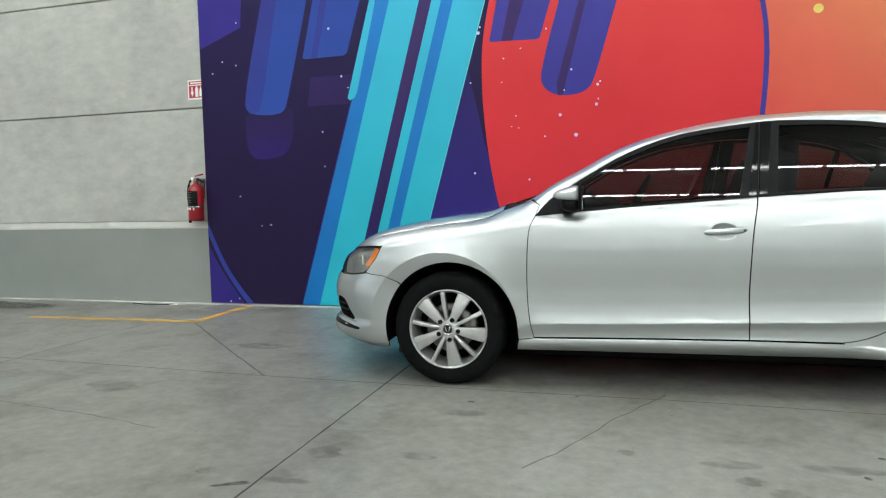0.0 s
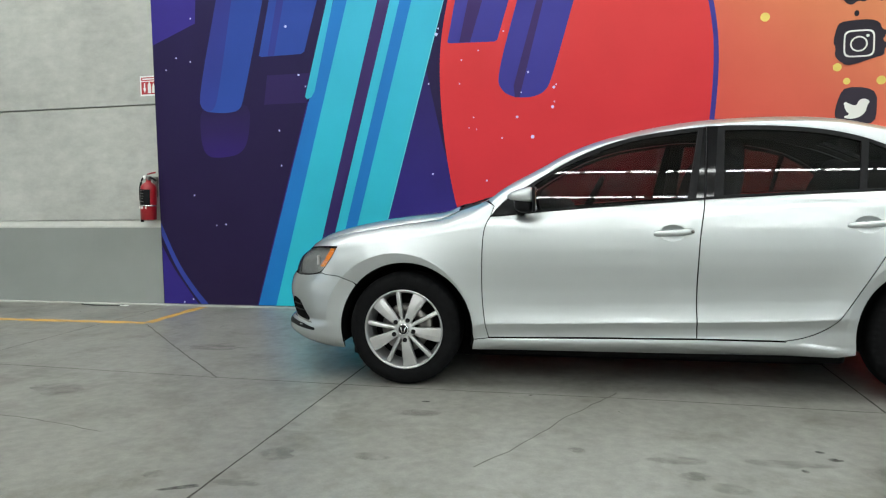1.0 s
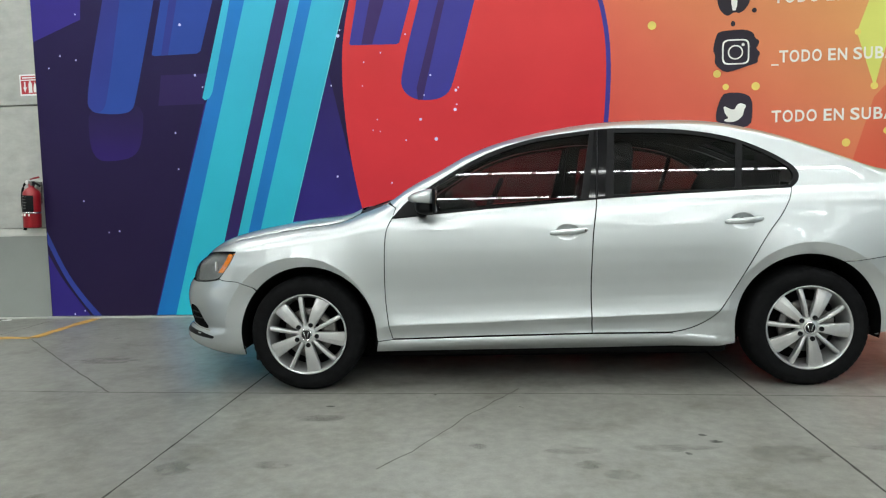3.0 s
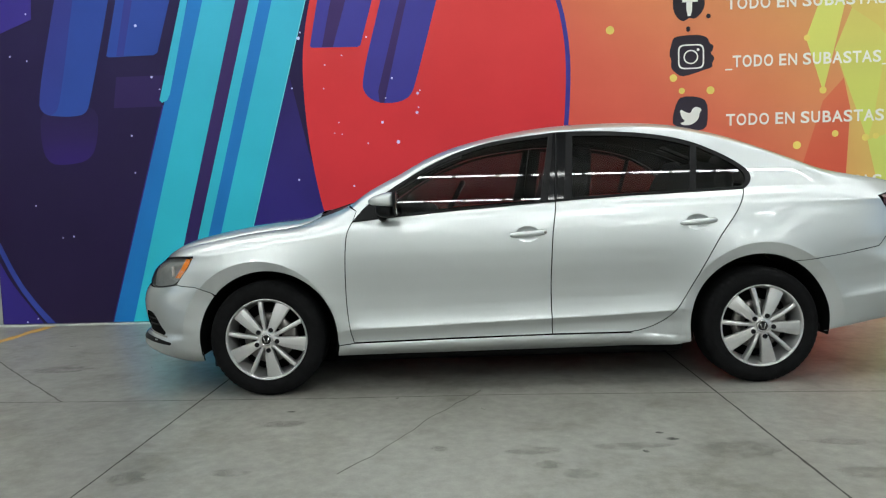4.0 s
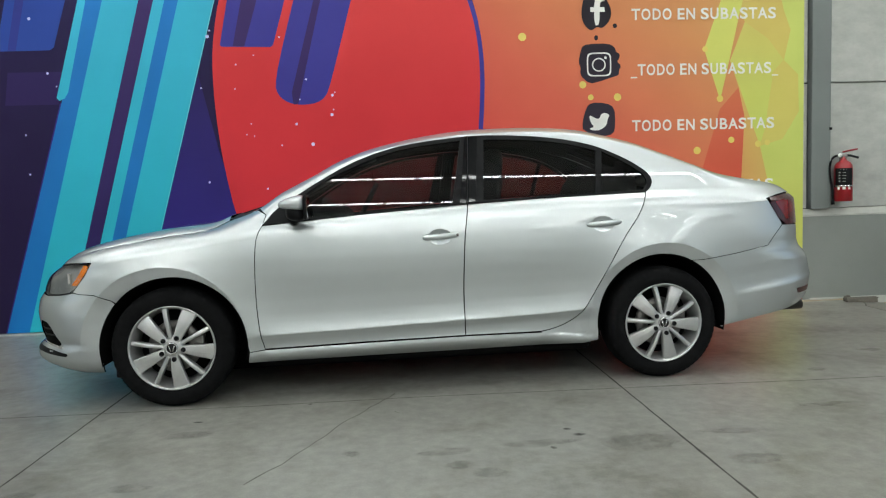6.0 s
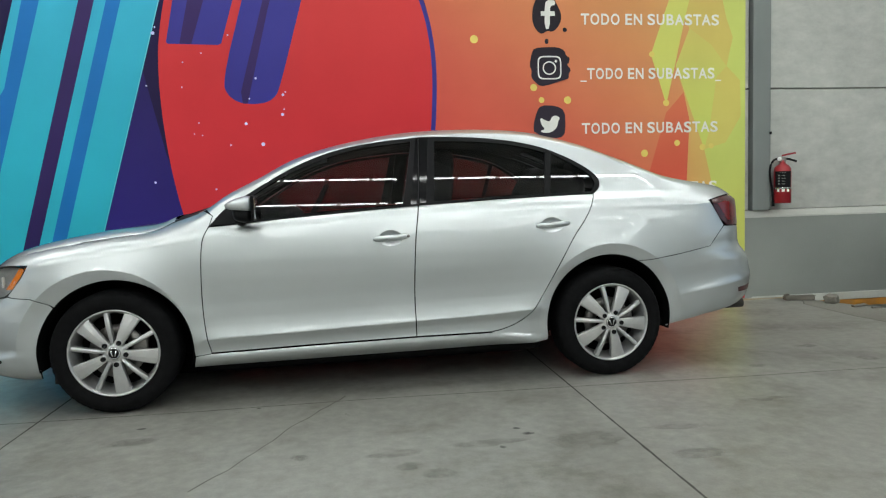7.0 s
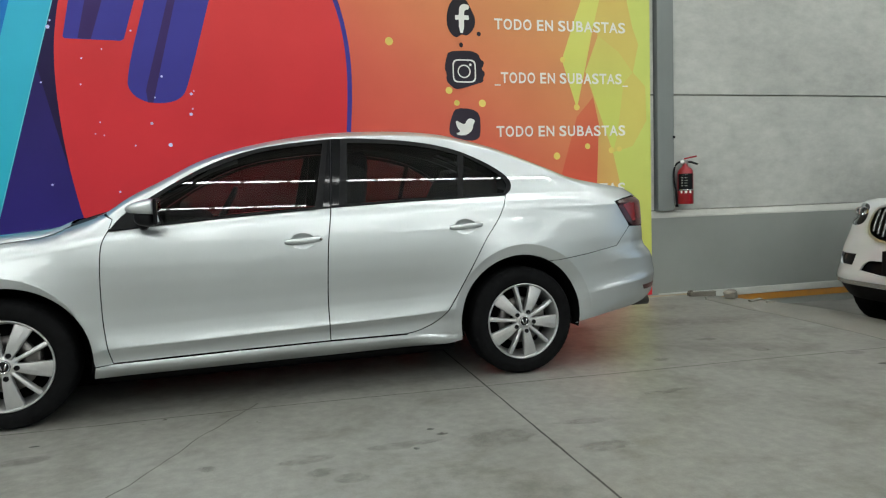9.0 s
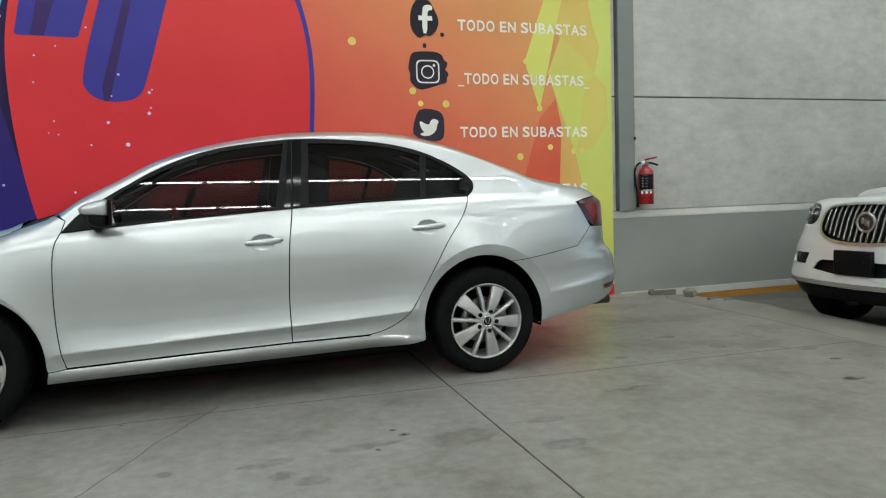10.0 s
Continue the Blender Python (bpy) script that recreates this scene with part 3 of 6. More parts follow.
ink("capsule", smooth_line([(-1.70, 4.2), (-2.0, 2.93), (-2.233, 2.02), (-2.28, 1.89), (-2.40, 1.868), (-2.55, 1.875), (-2.68, 1.90), (-2.72, 2.02), (-2.48, 2.974), (-2.18, 4.2)]), BLUE, "royal blue rounded bar")
ink("capsule_side", smooth_line([(-2.06, 4.2), (-2.324, 2.959), (-2.50, 2.06), (-2.56, 1.885), (-2.68, 1.90), (-2.72, 2.02), (-2.48, 2.974), (-2.18, 4.2)]), BLUE2)
ink("bar", [(-1.62, 4.2), (-1.938, 2.921), (-2.066, 2.385), (-2.04, 2.374), (-1.64, 2.378), (-1.605, 2.40), (-1.461, 2.874), (-1.12, 4.2)], BLUE, "royal blue square-ended bar")
ink("bar_stripe", [(-1.545, 4.2), (-1.862, 2.913), (-1.977, 2.38), (-1.912, 2.376), (-1.792, 2.907), (-1.475, 4.2)], BLUE2)
ink("arc", smooth_line([(-3.19, .82), (-3.017, .421), (-2.834, .163), (-2.699, .013)]) + smooth_line([(-2.777, .013), (-2.899, .162), (-3.052, .391), (-3.19, .70)]), BLUE2)
ink("corner_patch", smooth_line([(-3.19, .60), (-3.08, .38), (-2.92, .16), (-2.81, .013)]) + [(-3.19, .013)], INDIGO)
stripe("stripe", (-2.156, .017), (-1.30, 2.858), (-1.973, .011), (-1.173, 2.845), AZURE, label="azure slanting stripe")
stripe("stripe", (-1.973, .011), (-1.173, 2.845), (-1.6585, .011), (-.886, 2.817), CYAN, label="cyan slanting stripe")
ink("stripe", [lean((-1.611, 1.98), (-1.366, 2.865), 4.6), (-1.366, 2.865), (-1.611, 1.985), (-1.59, 1.962), (-1.545, 1.98), (-1.515, 2.03), (-1.305, 2.858), lean((-1.518, 2.027), (-1.305, 2.858), 4.6)], CYAN,
    "narrow cyan stripe with a rounded end")
stripe("stripe", (-1.476, .674), (-.886, 2.817), (-1.348, .716), (-.769, 2.805), VIOLET2, label="dark violet slanting stripe")
stripe("stripe", (-1.348, .716), (-.769, 2.805), (-1.244, .753), (-.679, 2.797), CYAN, label="cyan slanting stripe")
stripe("stripe", (-1.244, .753), (-.679, 2.797), (-1.125, .789), (-.57, 2.786), AZURE, label="azure slanting stripe")
stripe("stripe", (-1.125, .789), (-.57, 2.786), (-.82, .859), (-.277, 2.757), CYAN, label="cyan slanting stripe")
stripe("edge_line", (-2.166, .017), (-1.31, 2.858), (-2.156, .017), (-1.30, 2.858), INDIGO, z1=1.94)
stripe("edge_line", (-.828, .859), (-.285, 2.757), (-.823, .859), (-.279, 2.757), PALECYAN)
ink("band", [(-.445, 2.17), (-.893, .6), (-.05, .6), (-.30, 1.5)], NAVYBLUE, "indigo band beside the disc")
right_side = smooth_line([(2.004, 2.12), (1.99, 1.80), (1.96, 1.5), (1.88, 1.1), (1.7, .55), (1.45, .013)])
ink("field", right_side[::-1] + smooth_line([(2.004, 2.12), (1.989, 2.40), (1.93, 2.72), (1.70, 3.4), (1.5, 4.6)]) + [(4.91, 4.6), (4.91, .013)], ORANGE, "orange to ochre printed field")
left_side = [(-.10, 3.25), (-.247, 2.754), (-.308, 2.419), (-.323, 2.175), (-.317, 1.878), (-.287, 1.528), (-.241, 1.225), (-.188, .962), (-.05, .5), (.18, .013)]
disc_right = [(1.45, .013), (1.66, .55), (1.84, 1.1), (1.925, 1.5), (1.952, 1.80), (1.966, 2.10), (1.955, 2.38), (1.895, 2.70), (1.70, 3.2), (1.35, 3.7), (.84, 3.95), (.3, 3.75)]
ink("disc_rim", smooth_ring([(1.49, .013), (1.70, .55), (1.88, 1.1), (1.963, 1.5), (1.992, 1.80), (2.006, 2.10), (1.993, 2.38), (1.935, 2.70), (1.74, 3.2), (1.35, 3.8), (.84, 4.0), (.84, .013)], 2), VIOLET, "violet rim line of the disc")
ink("disc", smooth_line(left_side, 2) + smooth_line(disc_right, 2), REDINK, "big red disc")
ink("bar", [(.20, 4.2), (-.176, 2.747), (-.248, 2.40), (-.235, 2.385), (.17, 2.376), (.195, 2.39), (.29, 2.701), (.72, 4.2)], VIOLET, "violet square-ended bar")
ink("bar_stripe", [(.36, 4.2), (-.062, 2.736), (-.142, 2.387), (-.046, 2.384), (.062, 2.723), (.48, 4.2)], VIOLET2)
ink("capsule", smooth_line([(1.28, 4.2), (.838, 2.647), (.66, 2.03), (.61, 1.93), (.50, 1.884), (.33, 1.888), (.22, 1.96), (.19, 2.08), (.362, 2.694), (.80, 4.2)]), VIOLET, "violet rounded bar")
ink("capsule_side", [(.95, 4.2), (.528, 2.678), (.335, 1.990), (.345, 1.889), (.385, 1.889), (.585, 2.67), (1.02, 4.2)], VIOLET2)
ink("facet", [(4.3, 1.957), (4.128, 1.77), (3.909, 1.062), (3.785, 0.474), (4.274, 0.449), (4.322, 1.05), (4.356, 1.7)], REDDARK, "warm red facet")
ink("facet", [(4.3, 1.957), (4.356, 1.7), (4.322, 1.05), (4.274, 0.449), (4.697, 0.068), (4.592, 1.041), (4.501, 1.428), (4.221, 2.194)], ORANGE2, "ochre facet")
ink("facet", [(4.43, 3.056), (4.311, 2.617), (4.358, 2.534), (4.572, 2.385), (4.723, 2.192), (4.784, 2.457), (4.72, 2.627), (4.666, 2.863), (4.695, 3.067)], OCHRE3, "olive ochre facet")
ink("facet", [(4.43, 3.056), (4.214, 3.048), (4.184, 2.847), (4.126, 2.696), (3.982, 2.299), (4.129, 1.845), (4.218, 2.211), (4.311, 2.617)], LIME2, "lime facet")
ink("facet", [(4.358, 2.534), (4.221, 2.194), (4.501, 1.428), (4.549, 1.594), (4.625, 2.095), (4.723, 2.192), (4.572, 2.385)], VEIL, "pale lime veil facet")
ink("facet", [(4.723, 2.192), (4.857, 2.061), (4.866, 1.731), (4.714, 1.488), (4.501, 1.428), (4.549, 1.594), (4.625, 2.095)], OCHRE3, "yellow ochre facet")
ink("facet", [(4.911, 3.075), (4.695, 3.067), (4.666, 2.863), (4.72, 2.627), (4.784, 2.457), (4.723, 2.192), (4.857, 2.061), (4.866, 1.731), (4.714, 1.488), (4.501, 1.428), (4.592, 1.041), (4.70, 0.013), (4.911, 0.013)], LIME, "lime edge facet")
ink("facet", [(4.80, .013), (4.912, .013), (4.912, .11), (4.87, .11)], REDINK, "red corner facet")


def round_spot(name, x, z, r, mat, n=14, squash=1.0, level=34):
    return ink(name, [(x + r * math.cos(2 * math.pi * i / n), z + squash * r * math.sin(2 * math.pi * i / n)) for i in range(n)], mat, level=level)


for x, z, r in ((-3.054, 2.306, .011), (-2.938, 2.413, .012), (-2.787, 2.369, .011), (-2.767, 2.776, .012), (-1.785, 2.636, .019), (-1.668, 2.188, .016), (-1.602, 2.079, .010), (-1.879, 1.682, .013),
                (-1.868, 1.354, .012), (-2.801, 1.087, .012), (-2.572, .791, .009), (-2.471, .801, .013), (-.423, 2.043, .011), (-.396, 1.245, .014), (-.348, 2.471, .022), (-.33, 2.52, .012),
                (-.124, 2.234, .010), (-.142, 2.03, .009), (.249, 2.458, .011), (-.02, 1.733, .009), (-.061, 1.642, .008), (.004, 1.629, .008), (.231, 1.545, .011), (.093, 1.176, .013), (.027, 2.309, .009),
                (.364, 1.722, .018), (.497, 1.547, .024), (.669, 1.796, .020), (.684, 1.84, .010), (.679, 1.961, .018), (.70, 1.985, .010), (-2.96, .03, .012), (-2.86, .06, .010), (.46, 2.10, .014), (.40, 1.93, .010)):
    round_spot("star", x, z, .66 * r, STARINK)
for x, z, r in ((2.343, 2.429, .036), (2.875, 2.007, .032), (2.945, 1.896, .026), (3.187, 1.893, .034), (3.914, 1.403, .034), (4.232, 1.491, .028), (4.127, 1.86, .03), (4.484, 1.45, .03), (3.99, 2.30, .026), (4.57, 1.46, .026)):
    round_spot("yellow_dot", x, z, r, DOTINK)
ink("blot", smooth_ring([(2.868, 2.62), (2.89, 2.75), (2.95, 2.83), (3.06, 2.82), (3.10, 2.74), (3.145, 2.65), (3.13, 2.56), (3.06, 2.49), (3.01, 2.51), (2.955, 2.468), (2.89, 2.53)], 2), INKBLACK, "black ink blot")
round_spot("blot_drop", 3.171, 2.514, .020, INKBLACK)
round_spot("blot_drop", 3.001, 2.412, .018, INKBLACK, squash=1.3)
ink("blot", smooth_ring([(2.862, 2.31), (2.885, 2.352), (2.99, 2.362), (3.10, 2.362), (3.165, 2.335), (3.18, 2.285), (3.215, 2.27), (3.205, 2.225), (3.185, 2.205), (3.225, 2.165), (3.20, 2.12), (3.205, 2.085), (3.13, 2.065), (3.02, 2.03), (2.94, 2.015), (2.88, 2.06), (2.852, 2.10), (2.86, 2.16), (2.838, 2.20)], 1), INKBLACK, "black ink blot")
ink("blot", smooth_ring([(2.90, 1.80), (2.94, 1.85), (3.08, 1.845), (3.16, 1.80), (3.165, 1.66), (3.15, 1.57), (3.05, 1.55), (2.87, 1.60), (2.865, 1.68)], 1), INKBLACK, "black ink blot")
# plain pale icon shapes
ink("icon_bar", smooth_ring([(2.985, 2.52), (3.033, 2.52), (3.036, 2.70), (3.05, 2.725), (3.085, 2.728), (3.085, 2.77), (3.02, 2.775), (2.988, 2.74)], 1), PALE, level=40)
ink("icon_bar", [(2.952, 2.635), (3.082, 2.635), (3.078, 2.675), (2.952, 2.675)], PALE, level=41)


def ring_shape(name, cx, cz, hx, hz, width, power, n=48):
    verts, faces = [], []
    y = FACE - .0006 - .0002 * 40
    for i in range(n):
        a = 2 * math.pi * i / n
        c, s = (math.copysign(abs(k) ** (2 / power), k) for k in (math.cos(a), math.sin(a)))
        verts += [(cx + hx * c, y, cz + hz * s), (cx + (hx - width) * c, y, cz + (hz - width) * s)]
        j = (i + 1) % n
        faces.append((2 * i, 2 * j, 2 * j + 1, 2 * i + 1))
    return mesh(name, verts, faces, PALE, mural)


ring_shape("icon_frame", 3.024, 2.181, .110, .104, .012, 5)
ring_shape("icon_ring", 3.022, 2.178, .062, .060, .0115, 2)
round_spot("icon_dot", 3.083, 2.238, .012, PALE, level=40)
ink("icon_swoosh", smooth_ring([(2.925, 1.745), (2.985, 1.71), (3.02, 1.705), (3.035, 1.745), (3.07, 1.76), (3.115, 1.738), (3.095, 1.705), (3.085, 1.65), (3.03, 1.607), (2.96, 1.603), (2.925, 1.622), (2.975, 1.637), (2.94, 1.672)], 1), PALE, level=40)


GLYPHS = {"T": (1222, 49, 49), "O": (1408, 112, 112), "D": (1343, 160, 110), "E": (1164, 160, 75), "N": (1460, 160, 160), "S": (1215, 75, 80), "U": (1328, 130, 130),
          "B": (1275, 160, 78), "A": (1336, 24, 24), "_": (924, 4, 4)}  # advance and side bearings of a plain grotesque


def glyph(ch):
    cu = bpy.data.curves.new("lettering", "FONT")
    cu.body, cu.size, cu.offset, cu.resolution_u = ch, 1.0, .020, 4
    tmp = bpy.data.objects.new("lettering", cu)
    scene.collection.objects.link(tmp)
    bpy.context.view_layer.update()
    src = bpy.data.meshes.new_from_object(tmp.evaluated_get(bpy.context.evaluated_depsgraph_get()))
    bpy.data.objects.remove(tmp)
    co = np.array([v.co[:2] for v in src.vertices])
    return (co - co.min(0)) / (co.max(0) - co.min(0)), [tuple(f.vertices) for f in src.polygons]


SHAPES = {ch: glyph(ch) for ch in GLYPHS}


def lettering(text, x0, x1, base, height):
    """A printed line of capitals, each set to its own width."""
    y = FACE - .0006 - .0002 * 42
    total = sum(GLYPHS[c][0] if c != " " else 507 for c in text)
    unit = (x1 - x0) / total
    at = 0
    for ch in text:
        if ch == " ":
            at += 507
            continue
        adv, l, r = GLYPHS[ch]
        co, polys = SHAPES[ch]
        over = .012 * height if ch in "OS" else 0
        z0, z1 = (base - over, base + height + over) if ch != "_" else (base - .024 * height / .098 * .98, base - .012)
        mesh("letter", [(x0 + (at + l + px * (adv - l - r)) * unit, y, z0 + pz * (z1 - z0)) for px, pz in co], polys, PALE, mural)
        at += adv


lettering("TODO EN SUBASTAS", 3.318, 4.652, 2.560, .098)
lettering("_TODO EN SUBASTAS_", 3.309, 4.668, 2.078, .098)
lettering("TODO EN SUBASTAS", 3.313, 4.640, 1.588, .098)
lettering("STAS", 4.26, 4.632, 1.036, .098)


# ---- the silver sedan ----
# the sedan's outline in its own coordinates: u back from the front hub, v inward from the near hub face, w up
def pchip(pts):
    """A smooth curve through the points that makes no waves between them."""
    xs, ys = (np.array(a, float) for a in zip(*pts))
    h = np.diff(xs)
    s = np.diff(ys) / h
    m = np.zeros_like(xs)
    m[0], m[-1] = s[0], s[-1]
    for i in range(1, len(xs) - 1):
        if s[i - 1] * s[i] > 0:
            a, b = 2 * h[i] + h[i - 1], h[i] + 2 * h[i - 1]
            m[i] = (a + b) / (a / s[i - 1] + b / s[i])

    def curve(x):
        x = np.clip(np.asarray(x, float), xs[0], xs[-1])
        i = np.clip(np.searchsorted(xs, x, "right") - 1, 0, len(h) - 1)
        t = (x - xs[i]) / h[i]
        return (ys[i] * (1 + 2 * t) * (1 - t) ** 2 + h[i] * m[i] * t * (1 - t) ** 2
                + ys[i + 1] * t * t * (3 - 2 * t) + h[i] * m[i + 1] * t * t * (t - 1))
    return curve


MID = 0.87  # half the width
front = pchip([(.15, -.62), (.19, -.76), (.23, -.835), (.275, -.872), (.31, -.865), (.35, -.825), (.40, -.838), (.50, -.850), (.57, -.835),
               (.605, -.812), (.64, -.80), (.69, -.785), (.745, -.74), (.80, -.735)])
rear = pchip([(.22, 3.40), (.28, 3.52), (.35, 3.69), (.42, 3.745), (.52, 3.757), (.62, 3.745), (.67, 3.715), (.71, 3.682), (.75, 3.672), (.835, 3.672), (.94, 3.674),
              (1.0, 3.668), (1.05, 3.650), (1.10, 3.60)])
edge = pchip([(-.74, .70), (-.66, .735), (-.587, .762), (-.463, .806), (-.325, .838), (-.157, .866), (.008, .888), (.169, .908), (.233, .925), (.296, .956),
              (.38, .985), (.455, 1.016), (.565, 1.09), (.733, 1.178), (.90, 1.268), (1.07, 1.330), (1.235, 1.370), (1.40, 1.400), (1.63, 1.425),
              (1.90, 1.433), (2.07, 1.429), (2.24, 1.414), (2.40, 1.380), (2.57, 1.332), (2.74, 1.266), (2.91, 1.196), (3.06, 1.135), (3.235, 1.099),
              (3.41, 1.073), (3.52, 1.057), (3.60, 1.04)])
crown = pchip([(-.74, .012), (-.6, .030), (-.35, .044), (0, .052), (.3, .040), (.5, .012), (1.0, .015), (1.5, .024), (2.2, .026), (2.8, .02), (3.2, .018), (3.6, .014)])
knee = pchip([(-.74, .62), (-.45, .73), (-.2, .775), (0, .80), (.3, .845), (.458, .866), (.52, .876), (.82, .899), (1.12, .922), (1.42, .937), (1.72, .948), (2.03, .955), (2.33, .962),
              (2.8, .966), (3.2, .969), (3.6, .985)])
belt = pchip([(.40, .924), (.484, .930), (.755, .953), (1.055, .976), (1.573, 1.008), (1.983, 1.028), (2.583, 1.045), (3.3, 1.05)])
at_edge = pchip([(-.74, .07), (0, .07), (.2, .095), (.35, .14), (.6, .19), (2.9, .19), (3.2, .17), (3.6, .14)])
house = pchip([(-.8, 0), (.28, 0), (.60, 1), (2.85, 1), (3.3, .25), (3.7, .1)])
low = pchip([(.15, .09), (.19, .07), (.215, .038), (.240, .017), (.255, .013), (.270, .0145), (.283, .0185), (.300, .0165), (.342, .0008), (.349, -.0022), (.352, -.0022), (.362, -.0004), (.39, .0050), (.42, .0092), (.46, .0122), (.52, .0118),
             (.60, .0062), (.68, .0012), (.74, .0006), (.80, .0042), (.86, .0108), (.92, .0205), (.96, .0285), (1.2, .04)])
plain_low = pchip([(.15, .09), (.19, .06), (.22, .034), (.26, .018), (.31, .011), (.37, .008), (.44, .011), (.52, .012), (.62, .004), (.70, .000), (.76, .0015), (.82, .007), (.88, .0155), (.96, .028), (1.2, .04)])
tail_low = pchip([(.15, .10), (.20, .06), (.26, .034), (.32, .016), (.40, .004), (.440, -.0015), (.452, -.003), (.460, -.002), (.482, .0035), (.51, .0055), (.55, .0048), (.585, .0015), (.61, -.001),
                  (.66, -.001), (.70, .0005), (.76, .0015), (.82, .007), (.88, .0155), (.96, .028), (1.2, .04)])
nose_low = pchip([(.15, .10), (.20, .05), (.26, .022), (.34, .010), (.42, .003), (.52, .0), (.62, .0), (.70, .0), (.76, .0015), (.82, .007), (.88, .0155), (.96, .028), (1.2, .04)])
sill_line = pchip([(.37, .262), (.47, .274), (1.0, .284), (1.54, .292), (1.95, .291), (2.12, .275), (2.28, .252)])


crease_rise = pchip([(.37, .002), (.45, .004), (.8, .010), (1.1, .018), (1.526, .031), (2.01, .050), (2.21, .062), (2.4, .066)])
LIPS = ((-.035, .315, .420), (2.656, .33, .430))  # outer edges of the rolled arch lips


def tumble(w):
    """The lean of the side windows."""
    return .045 + .34 * (w - .95) + .19 * (w - .95) ** 2


def inset(u, w):
    """How far the side lies inward of the hub face at (u, w)."""
    u, w = np.asarray(u, float), np.asarray(w, float)
    k, e = knee(u), edge(u)
    x = np.clip((w - k) / np.maximum(e - k, .01), 0, 1)
    g = house(u)
    h = np.clip((np.abs(u - 1.33) - 1.62) / .34, 0, 1)
    h = h * h * (3 - 2 * h)
    f = .8 * np.clip(np.maximum((u - 2.17) / .12, (.50 - u) / .12), 0, 1)
    rise = crease_rise(u) * np.clip((w - .285) / .065, 0, 1) * np.clip((.70 - w) / .22, 0, 1)
    lo = low(np.minimum(w - rise + (.276 - sill_line(u)) * np.clip((.40 - w) / .08, 0, 1), k))
    lo = (lo * (1 - f) + plain_low(np.minimum(w, k)) * f) * (1 - h) + np.where(u > 1, tail_low(np.minimum(w - .15 * (u - 3.1) * np.clip((.70 - w) / .08, 0, 1), k)), nose_low(np.minimum(w, k))) * h
    r = np.clip((u - 2.45) / .4, 0, 1)
    fender = lo + (at_edge(u) - lo) * ((1 - r) * (1 - np.sqrt(np.maximum(1 - .62 * x * x, 0))) / .3836 + r * x ** 1.12)
    d = (w - k) / np.maximum(belt(u) - k, .03)
    cabin = lo + (tumble(w) - lo) * np.clip(.5 * (d + np.sqrt(d * d + .010)), 0, 1)
    cabin = cabin + .055 * np.clip((w - e + .036) / .036, 0, 1) ** 2.2
    side = g * cabin + (1 - g) * fender
    for cu, cw, lip in LIPS:
        r = np.hypot(u - cu, w - cw)
        out = .017 if cu < 1 else .013
        swell = out * np.clip((lip + .20 - r) / .20, 0, 1) ** 2.2
        side = side - np.where(r > lip, swell, out - .20 * (lip - r)) * np.clip((w - .28) / .22, 0, 1) * (r > lip - .09)
    a = np.clip(1 - (u - front(w)) / .55, 0, 1)
    b = np.clip(1 - (rear(w) - u) / .56, 0, 1)
    side = side + MID * (1 - np.maximum(1 - a ** 2.8, 0) ** (1 / 2.6)) + MID * (1 - np.maximum(1 - b ** 2.8, 0) ** (1 / 3.0))
    return np.minimum(side, MID)


sedan = thing("sedan_car", pose(0, 0, 0, 0, 0, 1.84), "silver four-door sedan parked on the concrete floor beside the mural", "car")
GAP = .0018
ARCH = ((.012, .31, .372), (2.642, .33, .368))


def inside(pts, ring):
    """Which of the points lie within the ring."""
    pts, r = np.asarray(pts, float), np.asarray(ring, float)
    x, y = pts[:, 0][:, None], pts[:, 1][:, None]
    ax, ay = r[:, 0], r[:, 1]
    bx, by = np.roll(ax, -1), np.roll(ay, -1)
    cross = ((ay > y) != (by > y)) & (x < (bx - ax) * (y - ay) / np.where(by == ay, 1e-12, by - ay) + ax)
    return cross.sum(1) % 2 == 1


def resample(ring, step):
    out = []
    for a, b in zip(ring, ring[1:] + ring[:1]):
        n = max(1, int(math.ceil(math.hypot(b[0] - a[0], b[1] - a[1]) / step)))
        out += [(a[0] + (b[0] - a[0]) * i / n, a[1] + (b[1] - a[1]) * i / n) for i in range(n)]
    return out


def shrink(ring, d):
    r = np.array(ring)
    if ((r[:, 0] * np.roll(r[:, 1], -1) - np.roll(r[:, 0], -1) * r[:, 1]).sum()) < 0:
        r = r[::-1]
    e = np.roll(r, -1, 0) - r
    l = np.maximum(np.hypot(e[:, 0], e[:, 1]), 1e-9)
    n = np.stack([-e[:, 1] / l, e[:, 0] / l], 1)
    m = n + np.roll(n, 1, 0)
    m /= np.maximum((m * m).sum(1), .5)[:, None] / 2
    return [tuple(p) for p in r + m * d]


def skin(u, w, deep=0.0):
    return np.stack([u, inset(u, w) + deep, w], 1)


def skin_normals(u, w):
    e = 1.5e-3
    n = np.stack([(inset(u + e, w) - inset(u - e, w)) / (2 * e), -np.ones_like(u), (inset(u, w + e) - inset(u, w - e)) / (2 * e)], 1)
    return n / np.linalg.norm(n, axis=1)[:, None]


from mathutils.geometry import delaunay_2d_cdt


